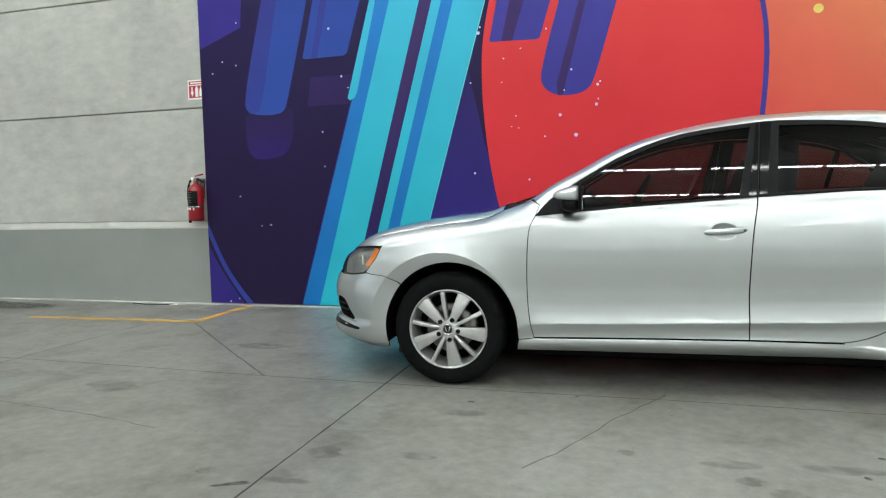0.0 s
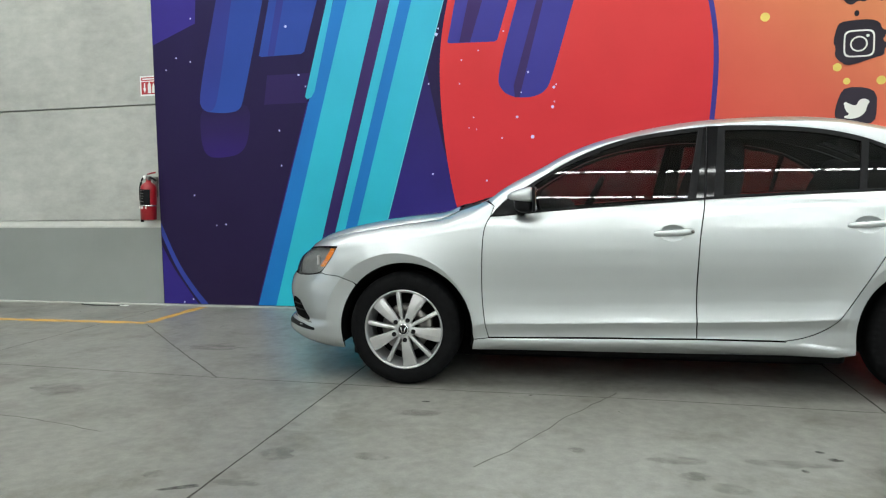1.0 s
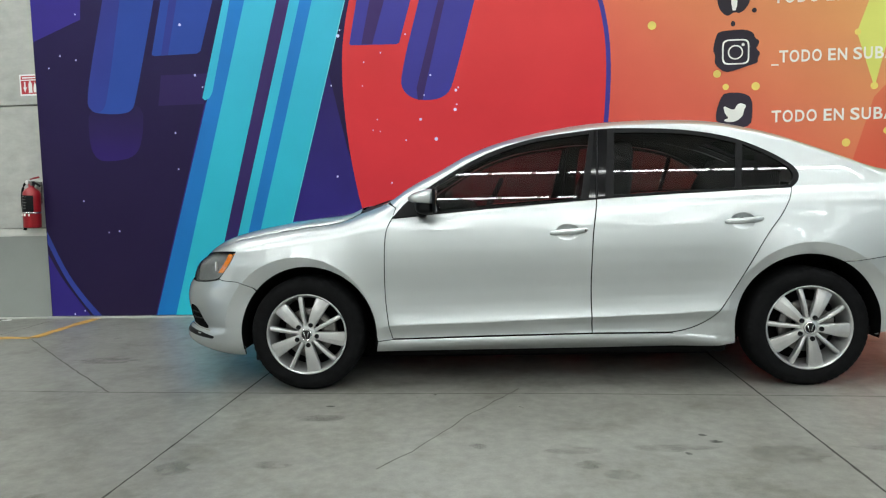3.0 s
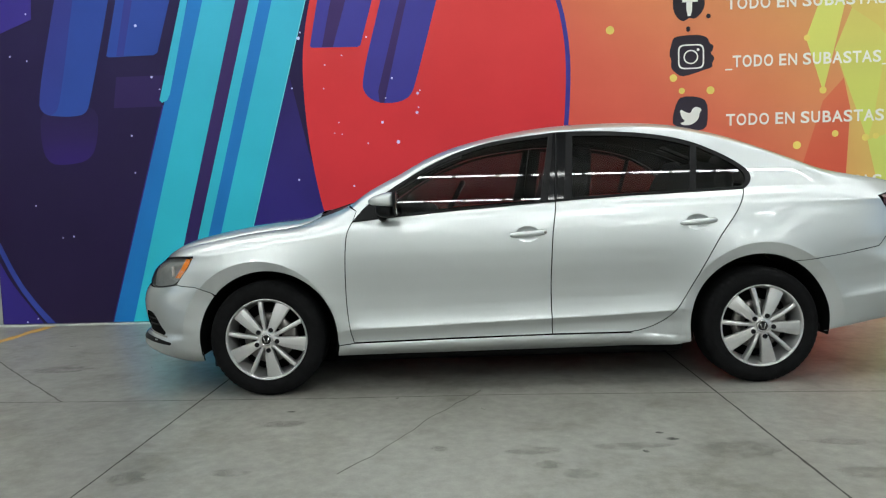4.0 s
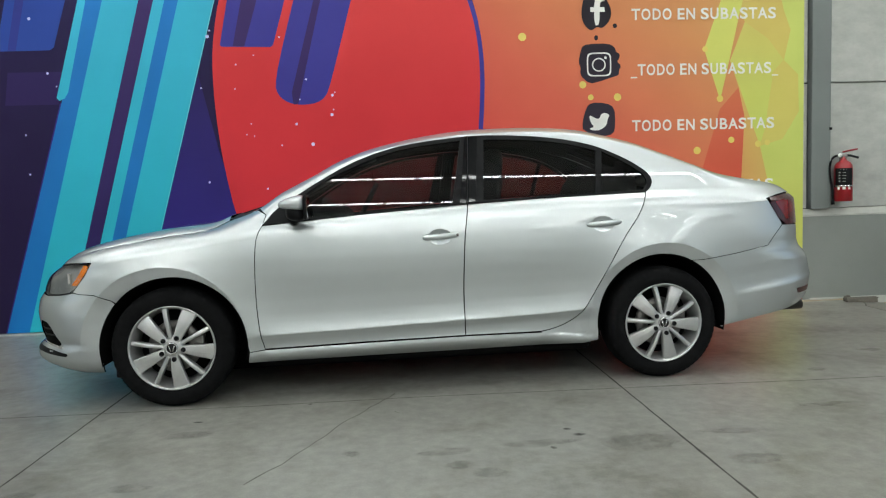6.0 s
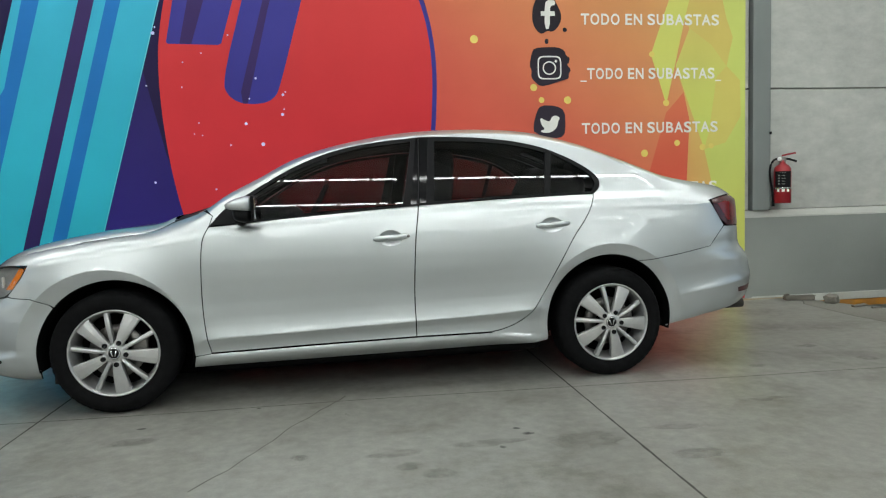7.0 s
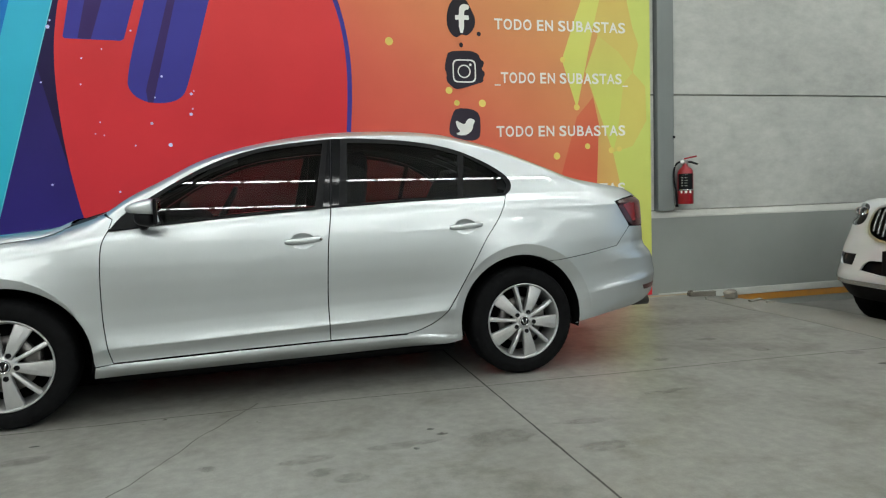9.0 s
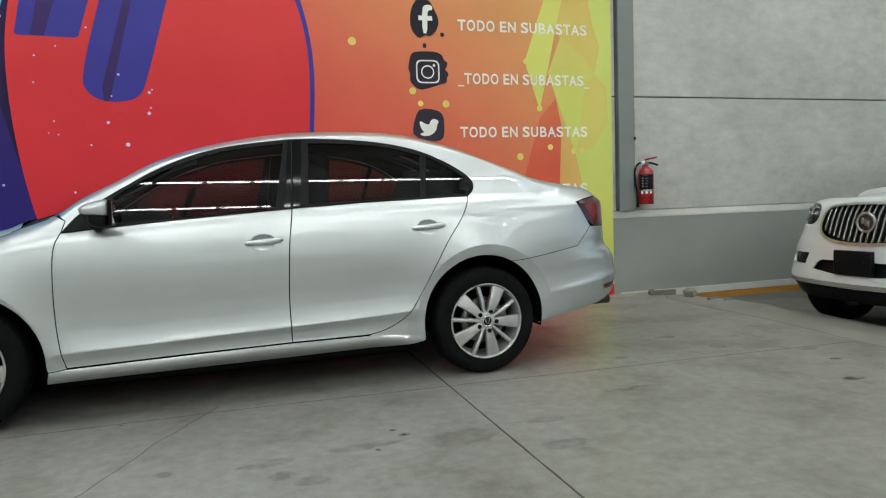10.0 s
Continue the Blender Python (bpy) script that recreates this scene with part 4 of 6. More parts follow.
def panel(name, ring, mat, parent, holes=(), extra=(), step=.018, gap=GAP, deep=0.0, lip=.014, label="", fn=None, flip=False):
    """A sheet of the car's side, cut to a ring of (u, w) points, with its edges turned in."""
    outer = resample(shrink(resample(ring, .02), gap) if gap else ring, .012)
    inner = [resample(list(h), .010) for h in holes]
    loops = [outer] + inner
    lo, hi = np.min(outer, 0), np.max(outer, 0)
    gu, gw = np.meshgrid(np.arange(lo[0], hi[0], step), np.arange(lo[1], hi[1], step * .8))
    gu = gu + (np.arange(gu.shape[0]) % 2)[:, None] * step / 2
    grid = np.stack([gu.ravel(), gw.ravel()], 1)
    if len(extra):  # keep the plain grid clear of the lines drawn along creases
        ex = np.asarray(extra, float)
        ex = ex[(ex >= lo).all(1) & (ex <= hi).all(1)]
        far = np.array([np.min((ex[:, 0] - q[0]) ** 2 + (ex[:, 1] - q[1]) ** 2) > .008 ** 2 for q in grid]) if len(ex) else slice(None)
        grid = np.concatenate([grid[far], ex])
    keep = inside(grid, outer)
    for h in inner:
        keep &= ~inside(grid, h)
    grid = grid[keep]
    bnd = np.array([p for l in loops for p in l])
    if len(grid):
        near = np.array([np.min((bnd[:, 0] - p[0]) ** 2 + (bnd[:, 1] - p[1]) ** 2) for p in grid])
        grid = grid[near > (step * (.2 if len(extra) else .45)) ** 2]
    pts, edges, at = [], [], 0
    for l in loops:
        edges += [(at + i, at + (i + 1) % len(l)) for i in range(len(l))]
        pts += l
        at += len(l)
    pts += [tuple(p) for p in grid]
    vs, _, tris, *_ = delaunay_2d_cdt([Vector(p) for p in pts], edges, [], 0, 1e-6)
    co = np.array([tuple(v) for v in vs])
    mid = np.array([co[list(t)].mean(0) for t in tris])
    ok = inside(mid, outer)
    for h in inner:
        ok &= ~inside(mid, h)
    tris = [tuple(t) for t, k in zip(tris, ok) if k]
    f = fn or skin
    P = f(co[:, 0], co[:, 1], deep)
    if fn is None:
        N = skin_normals(co[:, 0], co[:, 1])
    else:
        e = 1e-3
        du = f(co[:, 0] + e, co[:, 1], deep) - f(co[:, 0] - e, co[:, 1], deep)
        dw = f(co[:, 0], co[:, 1] + e, deep) - f(co[:, 0], co[:, 1] - e, deep)
        N = np.cross(du, dw)
        N /= np.maximum(np.linalg.norm(N, axis=1), 1e-12)[:, None] * (-1 if flip else 1)
    faces = []
    for t in tris:
        a, b, c = (co[i] for i in t)
        turn = (b[0] - a[0]) * (c[1] - a[1]) - (b[1] - a[1]) * (c[0] - a[0])
        faces.append(t if (turn > 0) != flip else t[::-1])
    verts, norms = [tuple(p) for p in P], [tuple(n) for n in N]
    if lip:
        for k, l in enumerate(loops):
            q = np.array(l)
            base = len(verts)
            top, bot = f(q[:, 0], q[:, 1], deep), f(q[:, 0], q[:, 1], deep + lip)
            verts += [tuple(p) for p in top] + [tuple(p) for p in bot]
            d = np.roll(q, -1, 0) - np.roll(q, 1, 0)
            area = (q[:, 0] * np.roll(q[:, 1], -1) - np.roll(q[:, 0], -1) * q[:, 1]).sum()
            s = (1 if area > 0 else -1) * (1 if k == 0 else -1)
            nn = np.stack([s * d[:, 1], np.zeros(len(q)), -s * d[:, 0]], 1)
            nn /= np.maximum(np.linalg.norm(nn, axis=1), 1e-9)[:, None]
            if norms is not None:
                norms += [tuple(x) for x in nn] * 2
            m = len(l)
            faces += [(base + i, base + (i + 1) % m, base + m + (i + 1) % m, base + m + i) for i in range(m)]
    return mesh(name, verts, faces, mat, parent, label, smooth=True, normals=norms)


def far_side(ob):
    """The same part on the other side of the car."""
    made = {}
    for o in (ob, *ob.children_recursive):
        made[o] = o.copy()
        scene.collection.objects.link(made[o])
        made[o].parent = made.get(o.parent, o.parent)
        if o.data.materials[0] == GLASS:
            made[o].data = o.data.copy()
            made[o].data.materials[0] = FARGLASS
    made[ob].matrix_basis = Matrix.Translation((0, 2 * MID, 0)) @ Matrix.Diagonal((1, -1, 1, 1)) @ ob.matrix_basis
    return made[ob]


def arch(k, a0, a1, n=40):
    cu, cw, r = ARCH[k]
    return [(cu + r * math.cos(math.radians(a)), cw + r * math.sin(math.radians(a))) for a in np.linspace(a0, a1, n)]


def along(u0, u1, n=40, drop=0.0):
    return [(u, float(edge(u)) - drop) for u in np.linspace(u0, u1, n)]


DOOR_FRONT = smooth_line([(.484, .933), (.458, .885), (.446, .84), (.438, .722), (.435, .51), (.450, .36), (.469, .279)])
DOOR_MID = smooth_line([(1.573, 1.008), (1.556, .90), (1.543, .80), (1.532, .586), (1.532, .42), (1.537, .297)])
DOOR_REAR = smooth_line([(2.583, 1.045), (2.55, .97), (2.512, .902), (2.428, .798), (2.332, .632), (2.224, .448), (2.178, .392), (2.138, .358), (2.08, .328), (2.02, .308), (1.954, .297)])
BELT_F = [(.484, .930), (.755, .953), (1.055, .976), (1.573, 1.008)]
BELT_R = [(1.573, 1.008), (1.983, 1.028), (2.583, 1.045)]
DLO_F = smooth_line([(.484, .930), (.548, 1.007), (.637, 1.064), (.757, 1.140), (.911, 1.228), (1.068, 1.296), (1.228, 1.340), (1.387, 1.364), (1.606, 1.386)])
DLO_R = smooth_line([(1.606, 1.386), (1.70, 1.389), (1.868, 1.384), (2.03, 1.373), (2.19, 1.350), (2.35, 1.308), (2.506, 1.231), (2.604, 1.162), (2.632, 1.116), (2.618, 1.07), (2.583, 1.045)], 3)
SILL_TOP = [(.388, .264), (.469, .274), (1.0, .284), (1.537, .292), (1.954, .291), (2.12, .275), (2.279, .252)]
HEAD = smooth_ring([(-.376, .766), (-.411, .700), (-.474, .619), (-.55, .604), (-.64, .598), (-.70, .61), (-.74, .655), (-.70, .715), (-.60, .752), (-.48, .766)], 2)
TAIL = [(3.279, .985), (3.36, 1.0), (3.46, 1.012), (3.53, 1.006), (3.57, .93), (3.585, .842), (3.50, .832), (3.372, .836)]

RAIL = [(u, float(edge(u)) - k) for k in (.004, .008, .012, .017, .022, .028, .034, .042) for u in np.arange(-.40, 3.40, .014)]
CREASE = [(u, w + (float(sill_line(u)) - .276 if w < .32 else float(crease_rise(u)))) for w in (.212, .22, .228, .236, .245, .254, .262, .268, .273, .278, .283, .292, .30, .338, .342, .3455, .348, .3495, .351, .353, .356, .360, .366, .375, .387) for u in np.arange(.37, 2.30, .02)]
SHOULDER = [(u, float(knee(u)) + k) for k in (-.04, -.03, -.02, -.012, -.007, -.003, .0, .003, .007, .012, .02, .03, .04, .05, .06, .07) for u in np.arange(-.40, 3.40, .02)]
LIPLINE = [(cu + (lip + k) * math.cos(math.radians(a)), cw + (lip + k) * math.sin(math.radians(a))) for cu, cw, lip in LIPS for k in (-.018, -.010, -.004, -.0012, .0012, .004, .010, .02, .032) for a in np.arange(-4, 196, 2.2)]
CREASE, SHOULDER = ([q for q in line if all(abs(math.hypot(q[0] - cu, q[1] - cw) - lip) > .045 for cu, cw, lip in LIPS)] for line in (CREASE, SHOULDER))
LEDGELINE = [(u, w + .15 * (u - 3.1)) for w in (.43, .440, .446, .450, .453, .457, .462, .470, .480, .58, .60, .62) for u in np.arange(2.95, 3.70, .014)]
# doors, with their windows and handles
OVAL = [(.064 * math.cos(2 * math.pi * i / 32), .044 * math.sin(2 * math.pi * i / 32)) for i in range(32)]


def handle(door, cu, cw, lock):
    def dish(u, w, deep):
        r = np.minimum(np.hypot((u - cu) / .064, (w - cw) / .044), 1)
        return np.stack([u, inset(u, w) + .017 * (1 - r ** 3), w], 1)
    panel("handle_cup", [(cu + 1.02 * a, cw + 1.02 * b) for a, b in OVAL], PAINT, door, gap=0, lip=0, step=.008, fn=dish, label="silver dished hollow behind the handle")
    bm = bmesh.new()
    rings = []
    for i, s in enumerate(np.linspace(-1, 1, 19)):
        u = cu + .005 + .098 * s
        h = .0155 * (1 - .35 * abs(s) ** 4) * (.55 if abs(s) > .97 else 1)
        out = .010 + .026 * (1 - abs(s) ** 2.6)
        v0 = float(inset(u, cw + .002)) - out
        rings.append([bm.verts.new((u, v0 + .010 - .010 * math.cos(a), cw + .002 + .006 * s + h * math.sin(a))) for a in np.linspace(0, 2 * math.pi, 13)[:-1]])
    for p, q in zip(rings, rings[1:]):
        for k in range(12):
            bm.faces.new((p[k], p[(k + 1) % 12], q[(k + 1) % 12], q[k]))
    bm.faces.new(rings[0])
    bm.faces.new(rings[-1][::-1])
    part("handle", bm, PAINT, door, "silver painted pull handle")
    if lock:
        b2 = lathe([(.0001, -.002), (.008, -.0015), (.0085, .004)], 16)
        bmesh.ops.translate(b2, vec=(cu + .094, float(inset(cu + .094, cw)) - .021, cw + .008), verts=b2.verts)
        part("lock", b2, STEEL, door, "small round key lock")


front_door = panel("front_door", BELT_F + DOOR_MID[1:] + [(1.0, .290), (.469, .279)] + DOOR_FRONT[::-1][1:], PAINT, sedan,
                   holes=[[(1.412 + a, .838 + b) for a, b in OVAL]], extra=CREASE + SHOULDER, gap=.003, label="silver front door")
rear_door = panel("rear_door", BELT_R + DOOR_REAR[1:] + DOOR_MID[::-1][:-1], PAINT, sedan, holes=[[(2.313 + a, .876 + b) for a, b in OVAL]], extra=CREASE + SHOULDER + LIPLINE, gap=.003, label="silver rear door")
handle(front_door, 1.412, .838, True)
handle(rear_door, 2.313, .876, False)
GLASS_F = [(.735, .962), (1.056, .982), (1.49, 1.010), (1.562, 1.362)] + smooth_line([(1.562, 1.362), (1.384, 1.343), (1.225, 1.319), (1.067, 1.270), (.911, 1.206), (.80, 1.148), (.70, 1.083), (.672, 1.045), (.735, .966)])[1:-1]
GLASS_R = [(1.662, 1.026), (1.984, 1.037), (2.292, 1.046), (2.333, 1.286)] + smooth_line([(2.333, 1.286), (2.25, 1.312), (2.15, 1.334), (2.025, 1.351), (1.85, 1.362), (1.695, 1.363)])[1:]
GLASS_Q = [(2.326, 1.049), (2.576, 1.056)] + smooth_line([(2.576, 1.056), (2.600, 1.09), (2.597, 1.122), (2.575, 1.156), (2.488, 1.217), (2.366, 1.284)], 2)[1:]


def glassy(u, w, deep):
    return np.stack([u, tumble(w) + deep, w], 1)


def window(name, door, ring):
    ob = panel(name, ring, GLASS, door, gap=-.004, lip=0, step=.05, deep=.006, fn=glassy, label="dark tinted side window")
    ob.visible_shadow = False
    return ob


panel("window_trim", DLO_F + [(1.573, 1.008)] + BELT_F[::-1][1:-1], BLACK, front_door, holes=[GLASS_F], deep=-.002, lip=.02, gap=.001, label="black window surround")
panel("window_trim", DLO_R[:-1] + [(2.583, 1.045)] + BELT_R[::-1][1:], BLACK, rear_door, holes=[GLASS_R, GLASS_Q], deep=-.002, lip=.02, gap=.001, label="black window surround")
window("window_glass", front_door, GLASS_F)
window("window_glass", rear_door, GLASS_R)
window("window_glass", rear_door, GLASS_Q)
panel("pillar_cover", [(1.532, 1.014), (1.566, 1.010), (1.600, 1.382), (1.590, 1.380)], GLOSSBLACK, front_door, deep=-.006, lip=.006, gap=0, label="gloss black pillar cover")
panel("pillar_cover", [(1.580, 1.010), (1.616, 1.014), (1.660, 1.384), (1.612, 1.384)], GLOSSBLACK, rear_door, deep=-.006, lip=.006, gap=0, label="gloss black pillar cover")
panel("belt_strip", [(.50, .933), (.755, .954), (1.055, .977), (1.572, 1.008), (1.572, 1.013), (1.055, .982), (.755, .959), (.50, .938)], BLACK, front_door, deep=-.008, lip=.008, gap=0, label="black rubber belt strip")
panel("belt_strip", [(1.576, 1.011), (1.983, 1.031), (2.58, 1.047), (2.58, 1.054), (1.983, 1.039), (1.576, 1.019)], BLACK, rear_door, deep=-.008, lip=.008, gap=0, label="black rubber belt strip")

# outer mirror
shell = part("mirror", egg((.660, -.085, 1.040), (.072, .090, .044), 3.4, 22), PAINT, front_door, "silver door mirror housing")
for v in shell.data.vertices:  # tapered towards the front, flat at the back and below
    k = max(0, (.715 - v.co.x) / .125)
    v.co.z = 1.040 + (v.co.z - 1.040) * (1 - .62 * k ** 1.6) - .006 * k
    v.co.z = max(v.co.z, 1.006 + .012 * k)
    v.co.x = min(v.co.x, .724)
part("mirror_rim", block((.716, -.172, .957), (.733, .004, 1.082), .012, 3), BLACK, front_door, "black rim round the mirror glass")
lower = part("mirror_base", egg((.672, -.075, .985), (.050, .080, .040), 3.0, 16), BLACK, front_door, "black lower half of the door mirror")
for v in lower.data.vertices:
    k = max(0, (.70 - v.co.x) / .08)
    v.co.z += .012 * k
panel("mirror_sail", [(.492, .934), (.60, .944), (.735, .955), (.720, .985), (.672, 1.045), (.66, 1.068), (.637, 1.060), (.555, 1.005)], BLACK, front_door, deep=-.006, lip=.008, gap=0, label="black triangle at the mirror foot")
part("mirror_glass", block((.7325, -.160, .968), (.7345, -.008, 1.070), .001, 1), CHROME, front_door, "silvered mirror glass")
part("mirror_foot", tube([(.655, -.06, .968), (.650, .0, .955), (.645, .05, .950)], [.030, .024, .026], 12), BLACK, front_door, "black mirror foot")
doors = [front_door, rear_door]

# fixed side panels
fender = panel("front_fender", arch(0, 0, 138) + [(-.283, .572), (-.364, .606), (-.45, .613), (-.478, .622), (-.413, .700), (-.377, .768)] + [(-.40, float(edge(-.40)))] + along(-.38, .375, 50) + [(.455, 1.010), (.502, .985)] + DOOR_FRONT[:-1]
               + [(.469, .276), (.388, .266), (.383, .30)], PAINT, sedan, extra=RAIL + SHOULDER + LIPLINE, step=.014, label="silver front wing")
quarter = panel("rear_quarter", [(.462, 1.016)] + along(.48, 3.575, 156) + [(3.555, 1.01), (3.53, 1.012), (3.46, 1.017), (3.36, 1.004), (3.279, .985), (3.372, .836), (3.335, .80), (3.30, .765), (3.264, .722), (3.067, .684), (2.874, .657)]
                + arch(1, 62, 189) + [(2.279, .236), (2.12, .258), (1.975, .276), (1.954, .293)] + DOOR_REAR[::-1][1:] + DLO_R[::-1][1:] + DLO_F[::-1][1:] + [(.502, .985)], PAINT, sedan, extra=RAIL + SHOULDER + CREASE + LIPLINE, label="silver body side with roof pillar and rear wing")
sill = panel("side_sill", SILL_TOP + [(2.283, .232), (2.2, .216), (1.517, .206), (.725, .203), (.374, .203)], PAINT, sedan, extra=CREASE, label="silver side sill", lip=.04, deep=.005)
head_corner = [(-.283, .572), (-.364, .606), (-.45, .613), (-.474, .619), (-.55, .604), (-.64, .598), (-.72, .602)]
FOGHOLE = smooth_ring([(-.715, .470), (-.660, .468), (-.630, .450), (-.598, .395), (-.560, .345), (-.60, .340), (-.68, .350), (-.735, .36)], 1)
nose_w = np.linspace(.598, .193, 26)
fb = panel("front_bumper", head_corner[:-1] + [(float(front(w)) + .022, w) for w in nose_w] + [(-.66, .192), (-.55, .187), (-.45, .184), (-.36, .188), (-.345, .25)] + arch(0, 189, 139, 24), PAINT, sedan,
           holes=[FOGHOLE], extra=LIPLINE, label="silver front bumper")
panel("fog_grille", shrink(FOGHOLE, -.008), TRIMGREY, fb, deep=.022, gap=0, lip=0, label="dark grey fog lamp insert")
for k in (.385, .418):
    panel("grille_fin", [(-.735, k), (-.60, k + .004), (-.60, k + .012), (-.735, k + .008)], BLACK, fb, deep=.014, gap=0, lip=.01, label="black fin in the fog lamp insert")
panel("chrome_strip", [(-.76, .356), (-.68, .353), (-.60, .345), (-.553, .337), (-.551, .330), (-.60, .336), (-.68, .342), (-.76, .343)], CHROME, fb, deep=-.006, gap=0, lip=.010, label="thin chrome strip")
panel("lower_slot", [(-.78, .324), (-.695, .327), (-.614, .321), (-.533, .304), (-.528, .296), (-.539, .288), (-.636, .298), (-.70, .304), (-.78, .302)], BLACK, fb, deep=-.002, gap=0, lip=.004, label="black lower air slot")
panel("bumper_top", [(-.465, .618), (-.55, .604), (-.64, .598), (-.75, .602), (-.75, .590), (-.64, .586), (-.55, .592), (-.465, .606)], PAINT, fb, deep=-.001, gap=0, lip=.004)
tail_w = np.linspace(.83, .34, 30)
rb = panel("rear_bumper", [(2.874, .657), (3.067, .684), (3.264, .722), (3.30, .765), (3.335, .80), (3.372, .834), (3.50, .830)] + [(float(rear(w)) - .022, w) for w in tail_w] + [(3.50, .362), (3.424, .346), (3.238, .319), (3.075, .290), (2.985, .274)]
           + arch(1, -9, 62, 24), PAINT, sedan, extra=LIPLINE + LEDGELINE, label="silver rear bumper")
panel("reflector", [(3.462, .466), (3.60, .474), (3.60, .440), (3.475, .438)], LAMPDARK, rb, deep=-.003, gap=0, lip=.004, label="dark red rear reflector")
tail = panel("tail_lamp", smooth_ring(TAIL, 1), LAMPDARK, sedan, deep=-.004, gap=.001, lip=.02, label="smoked red tail lamp")
panel("lamp_segment", [(3.335, .965), (3.42, .985), (3.49, .955), (3.50, .875), (3.405, .865)], LAMPRED, tail, deep=-.0055, gap=0, lip=.001, label="red lamp segment")
head = panel("headlamp", HEAD, CLEARGLASS, sedan, deep=-.001, gap=.001, lip=.01, label="clear headlamp")
head.visible_shadow = False
panel("lamp_bowl", shrink(HEAD, .002), LAMPGREY, head, deep=.030, gap=0, lip=0, label="silvered lamp bowl")
panel("lamp_frame", shrink(HEAD, .001), BLACK, head, holes=[shrink(HEAD, .006)], deep=.003, gap=0, lip=.02, label="dark lamp surround")
panel("side_marker", [(-.420, .757), (-.386, .757), (-.417, .698), (-.450, .655), (-.486, .655), (-.452, .700)], AMBER, head, deep=.004, gap=0, lip=.02, label="amber side marker")
panel("lamp_bezel", [(-.655, .606), (-.70, .615), (-.735, .655), (-.70, .712), (-.668, .725), (-.66, .66)], BLACK, head, deep=.012, gap=0, lip=.01, label="black inner bezel")
b = block((-.512, float(inset(-.51, .68)) + .010, .662), (-.503, float(inset(-.51, .68)) + .03, .715), .003)
part("lamp_fin", b, WHITE, head, "pale vertical lamp fin")
panel("bonnet_edge", along(-.395, -.733, 24) + [(-.735, .690), (-.70, .7165), (-.65, .738), (-.60, .7535), (-.54, .762), (-.48, .768), (-.40, .770), (-.377, .7705)], PAINT, sedan, extra=RAIL, gap=.0008, step=.012, label="silver edge above the headlamp")
# black underlay: lines the doors and paints shade into the panel gaps
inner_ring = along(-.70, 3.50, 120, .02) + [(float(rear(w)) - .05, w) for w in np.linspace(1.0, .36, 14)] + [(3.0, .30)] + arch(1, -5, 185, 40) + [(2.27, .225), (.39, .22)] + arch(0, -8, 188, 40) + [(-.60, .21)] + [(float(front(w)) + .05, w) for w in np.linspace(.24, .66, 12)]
inner = panel("inner_body", inner_ring, DARK, sedan, holes=[shrink(DLO_F + DLO_R[1:-1] + BELT_R[::-1][:-1] + BELT_F[::-1][:-1], -.004), shrink(HEAD, -.003)], deep=.016, gap=0, lip=0, step=.05, label="black underlay that puts shade into the panel gaps")
for ob in (front_door, rear_door, fender, quarter, sill, fb, rb, tail, head, inner):
    far_side(ob)


# top skins, across from edge to edge
def deck(name, u0, u1, x0, x1, mat, label, nu=40, nx=40, lower=0.0, parent=sedan, over=.004, power=4.5):
    verts, faces = [], []
    for u in np.linspace(u0, u1, nu):
        e, c = float(edge(u)), float(crown(u))
        half = MID - float(inset(u, e)) + over
        for x in (np.sin(np.linspace(-1, 1, nx) * math.pi / 2) if x1 - x0 > 1.9 else np.linspace(x0, x1, nx)):
            rise = c * (1 - abs(x) ** power) if power else c * (.75 * (1 - math.exp(-(1 - abs(x)) * half / .038)) + .25 * (1 - x * x))
            verts.append((u, MID - half * x, e + rise - (.0035 if power and abs(x) > .995 and power < 5 else 0) - lower))
    for i in range(nu - 1):
        for j in range(nx - 1):
            k = i * nx + j
            faces.append((k, k + 1, k + nx + 1, k + nx))
    return mesh(name, verts, faces, mat, parent, label, smooth=True)


hood = deck("hood", -.735, .30, -1, 1, PAINT, "silver bonnet", 60, 120, over=-.003, power=0)
# black tube added along the edge to draw the bonnet gap's shade
part("bonnet_seal", tube([(u, float(inset(u, edge(u))) - .0008, float(edge(u)) + .0008) for u in np.linspace(-.14, .30, 30)], .0013, 6), BLACK, sedan, "thin black tube standing in for shade in the bonnet gap")
deck("cowl", .302, .44, -.98, .98, BLACK, "black cowl under the windscreen", 8, 30, lower=.004)
wiper = part("wiper", tube([(.35, .30, .99), (.40, .55, 1.018), (.42, .95, 1.03)], .009, 8), BLACK, sedan, "black wiper arm")
ws = deck("windscreen", .42, 1.16, -.93, .93, GLASS, "tinted windscreen", 24, 30, lower=.002)
ws.visible_shadow = False
for s in (1, -1):
    deck("front_pillar", .42, 1.16, .93 * s, s, PAINT, "silver windscreen pillar", 30, 8)
    deck("pillar_lining", .44, 1.16, .86 * s, s, FABRIC, "dark pillar lining", 24, 6, lower=.018, over=-.012)
    deck("pillar_lining", 2.40, 3.02, .84 * s, s, FABRIC, "dark pillar lining", 24, 6, lower=.018, over=-.012)
    deck("rear_pillar", 2.44, 3.02, .90 * s, s, PAINT, "silver rear pillar", 24, 8)
roof = deck("roof", 1.16, 2.44, -1, 1, PAINT, "silver roof", 50, 60)
deck("headliner", 1.10, 2.5, -1, 1, FABRIC, "dark headlining", 30, 24, lower=.022, parent=roof, over=-.012)
rw = deck("rear_window", 2.44, 3.02, -.90, .90, GLASS, "tinted rear window", 20, 30, lower=.002)
rw.visible_shadow = False
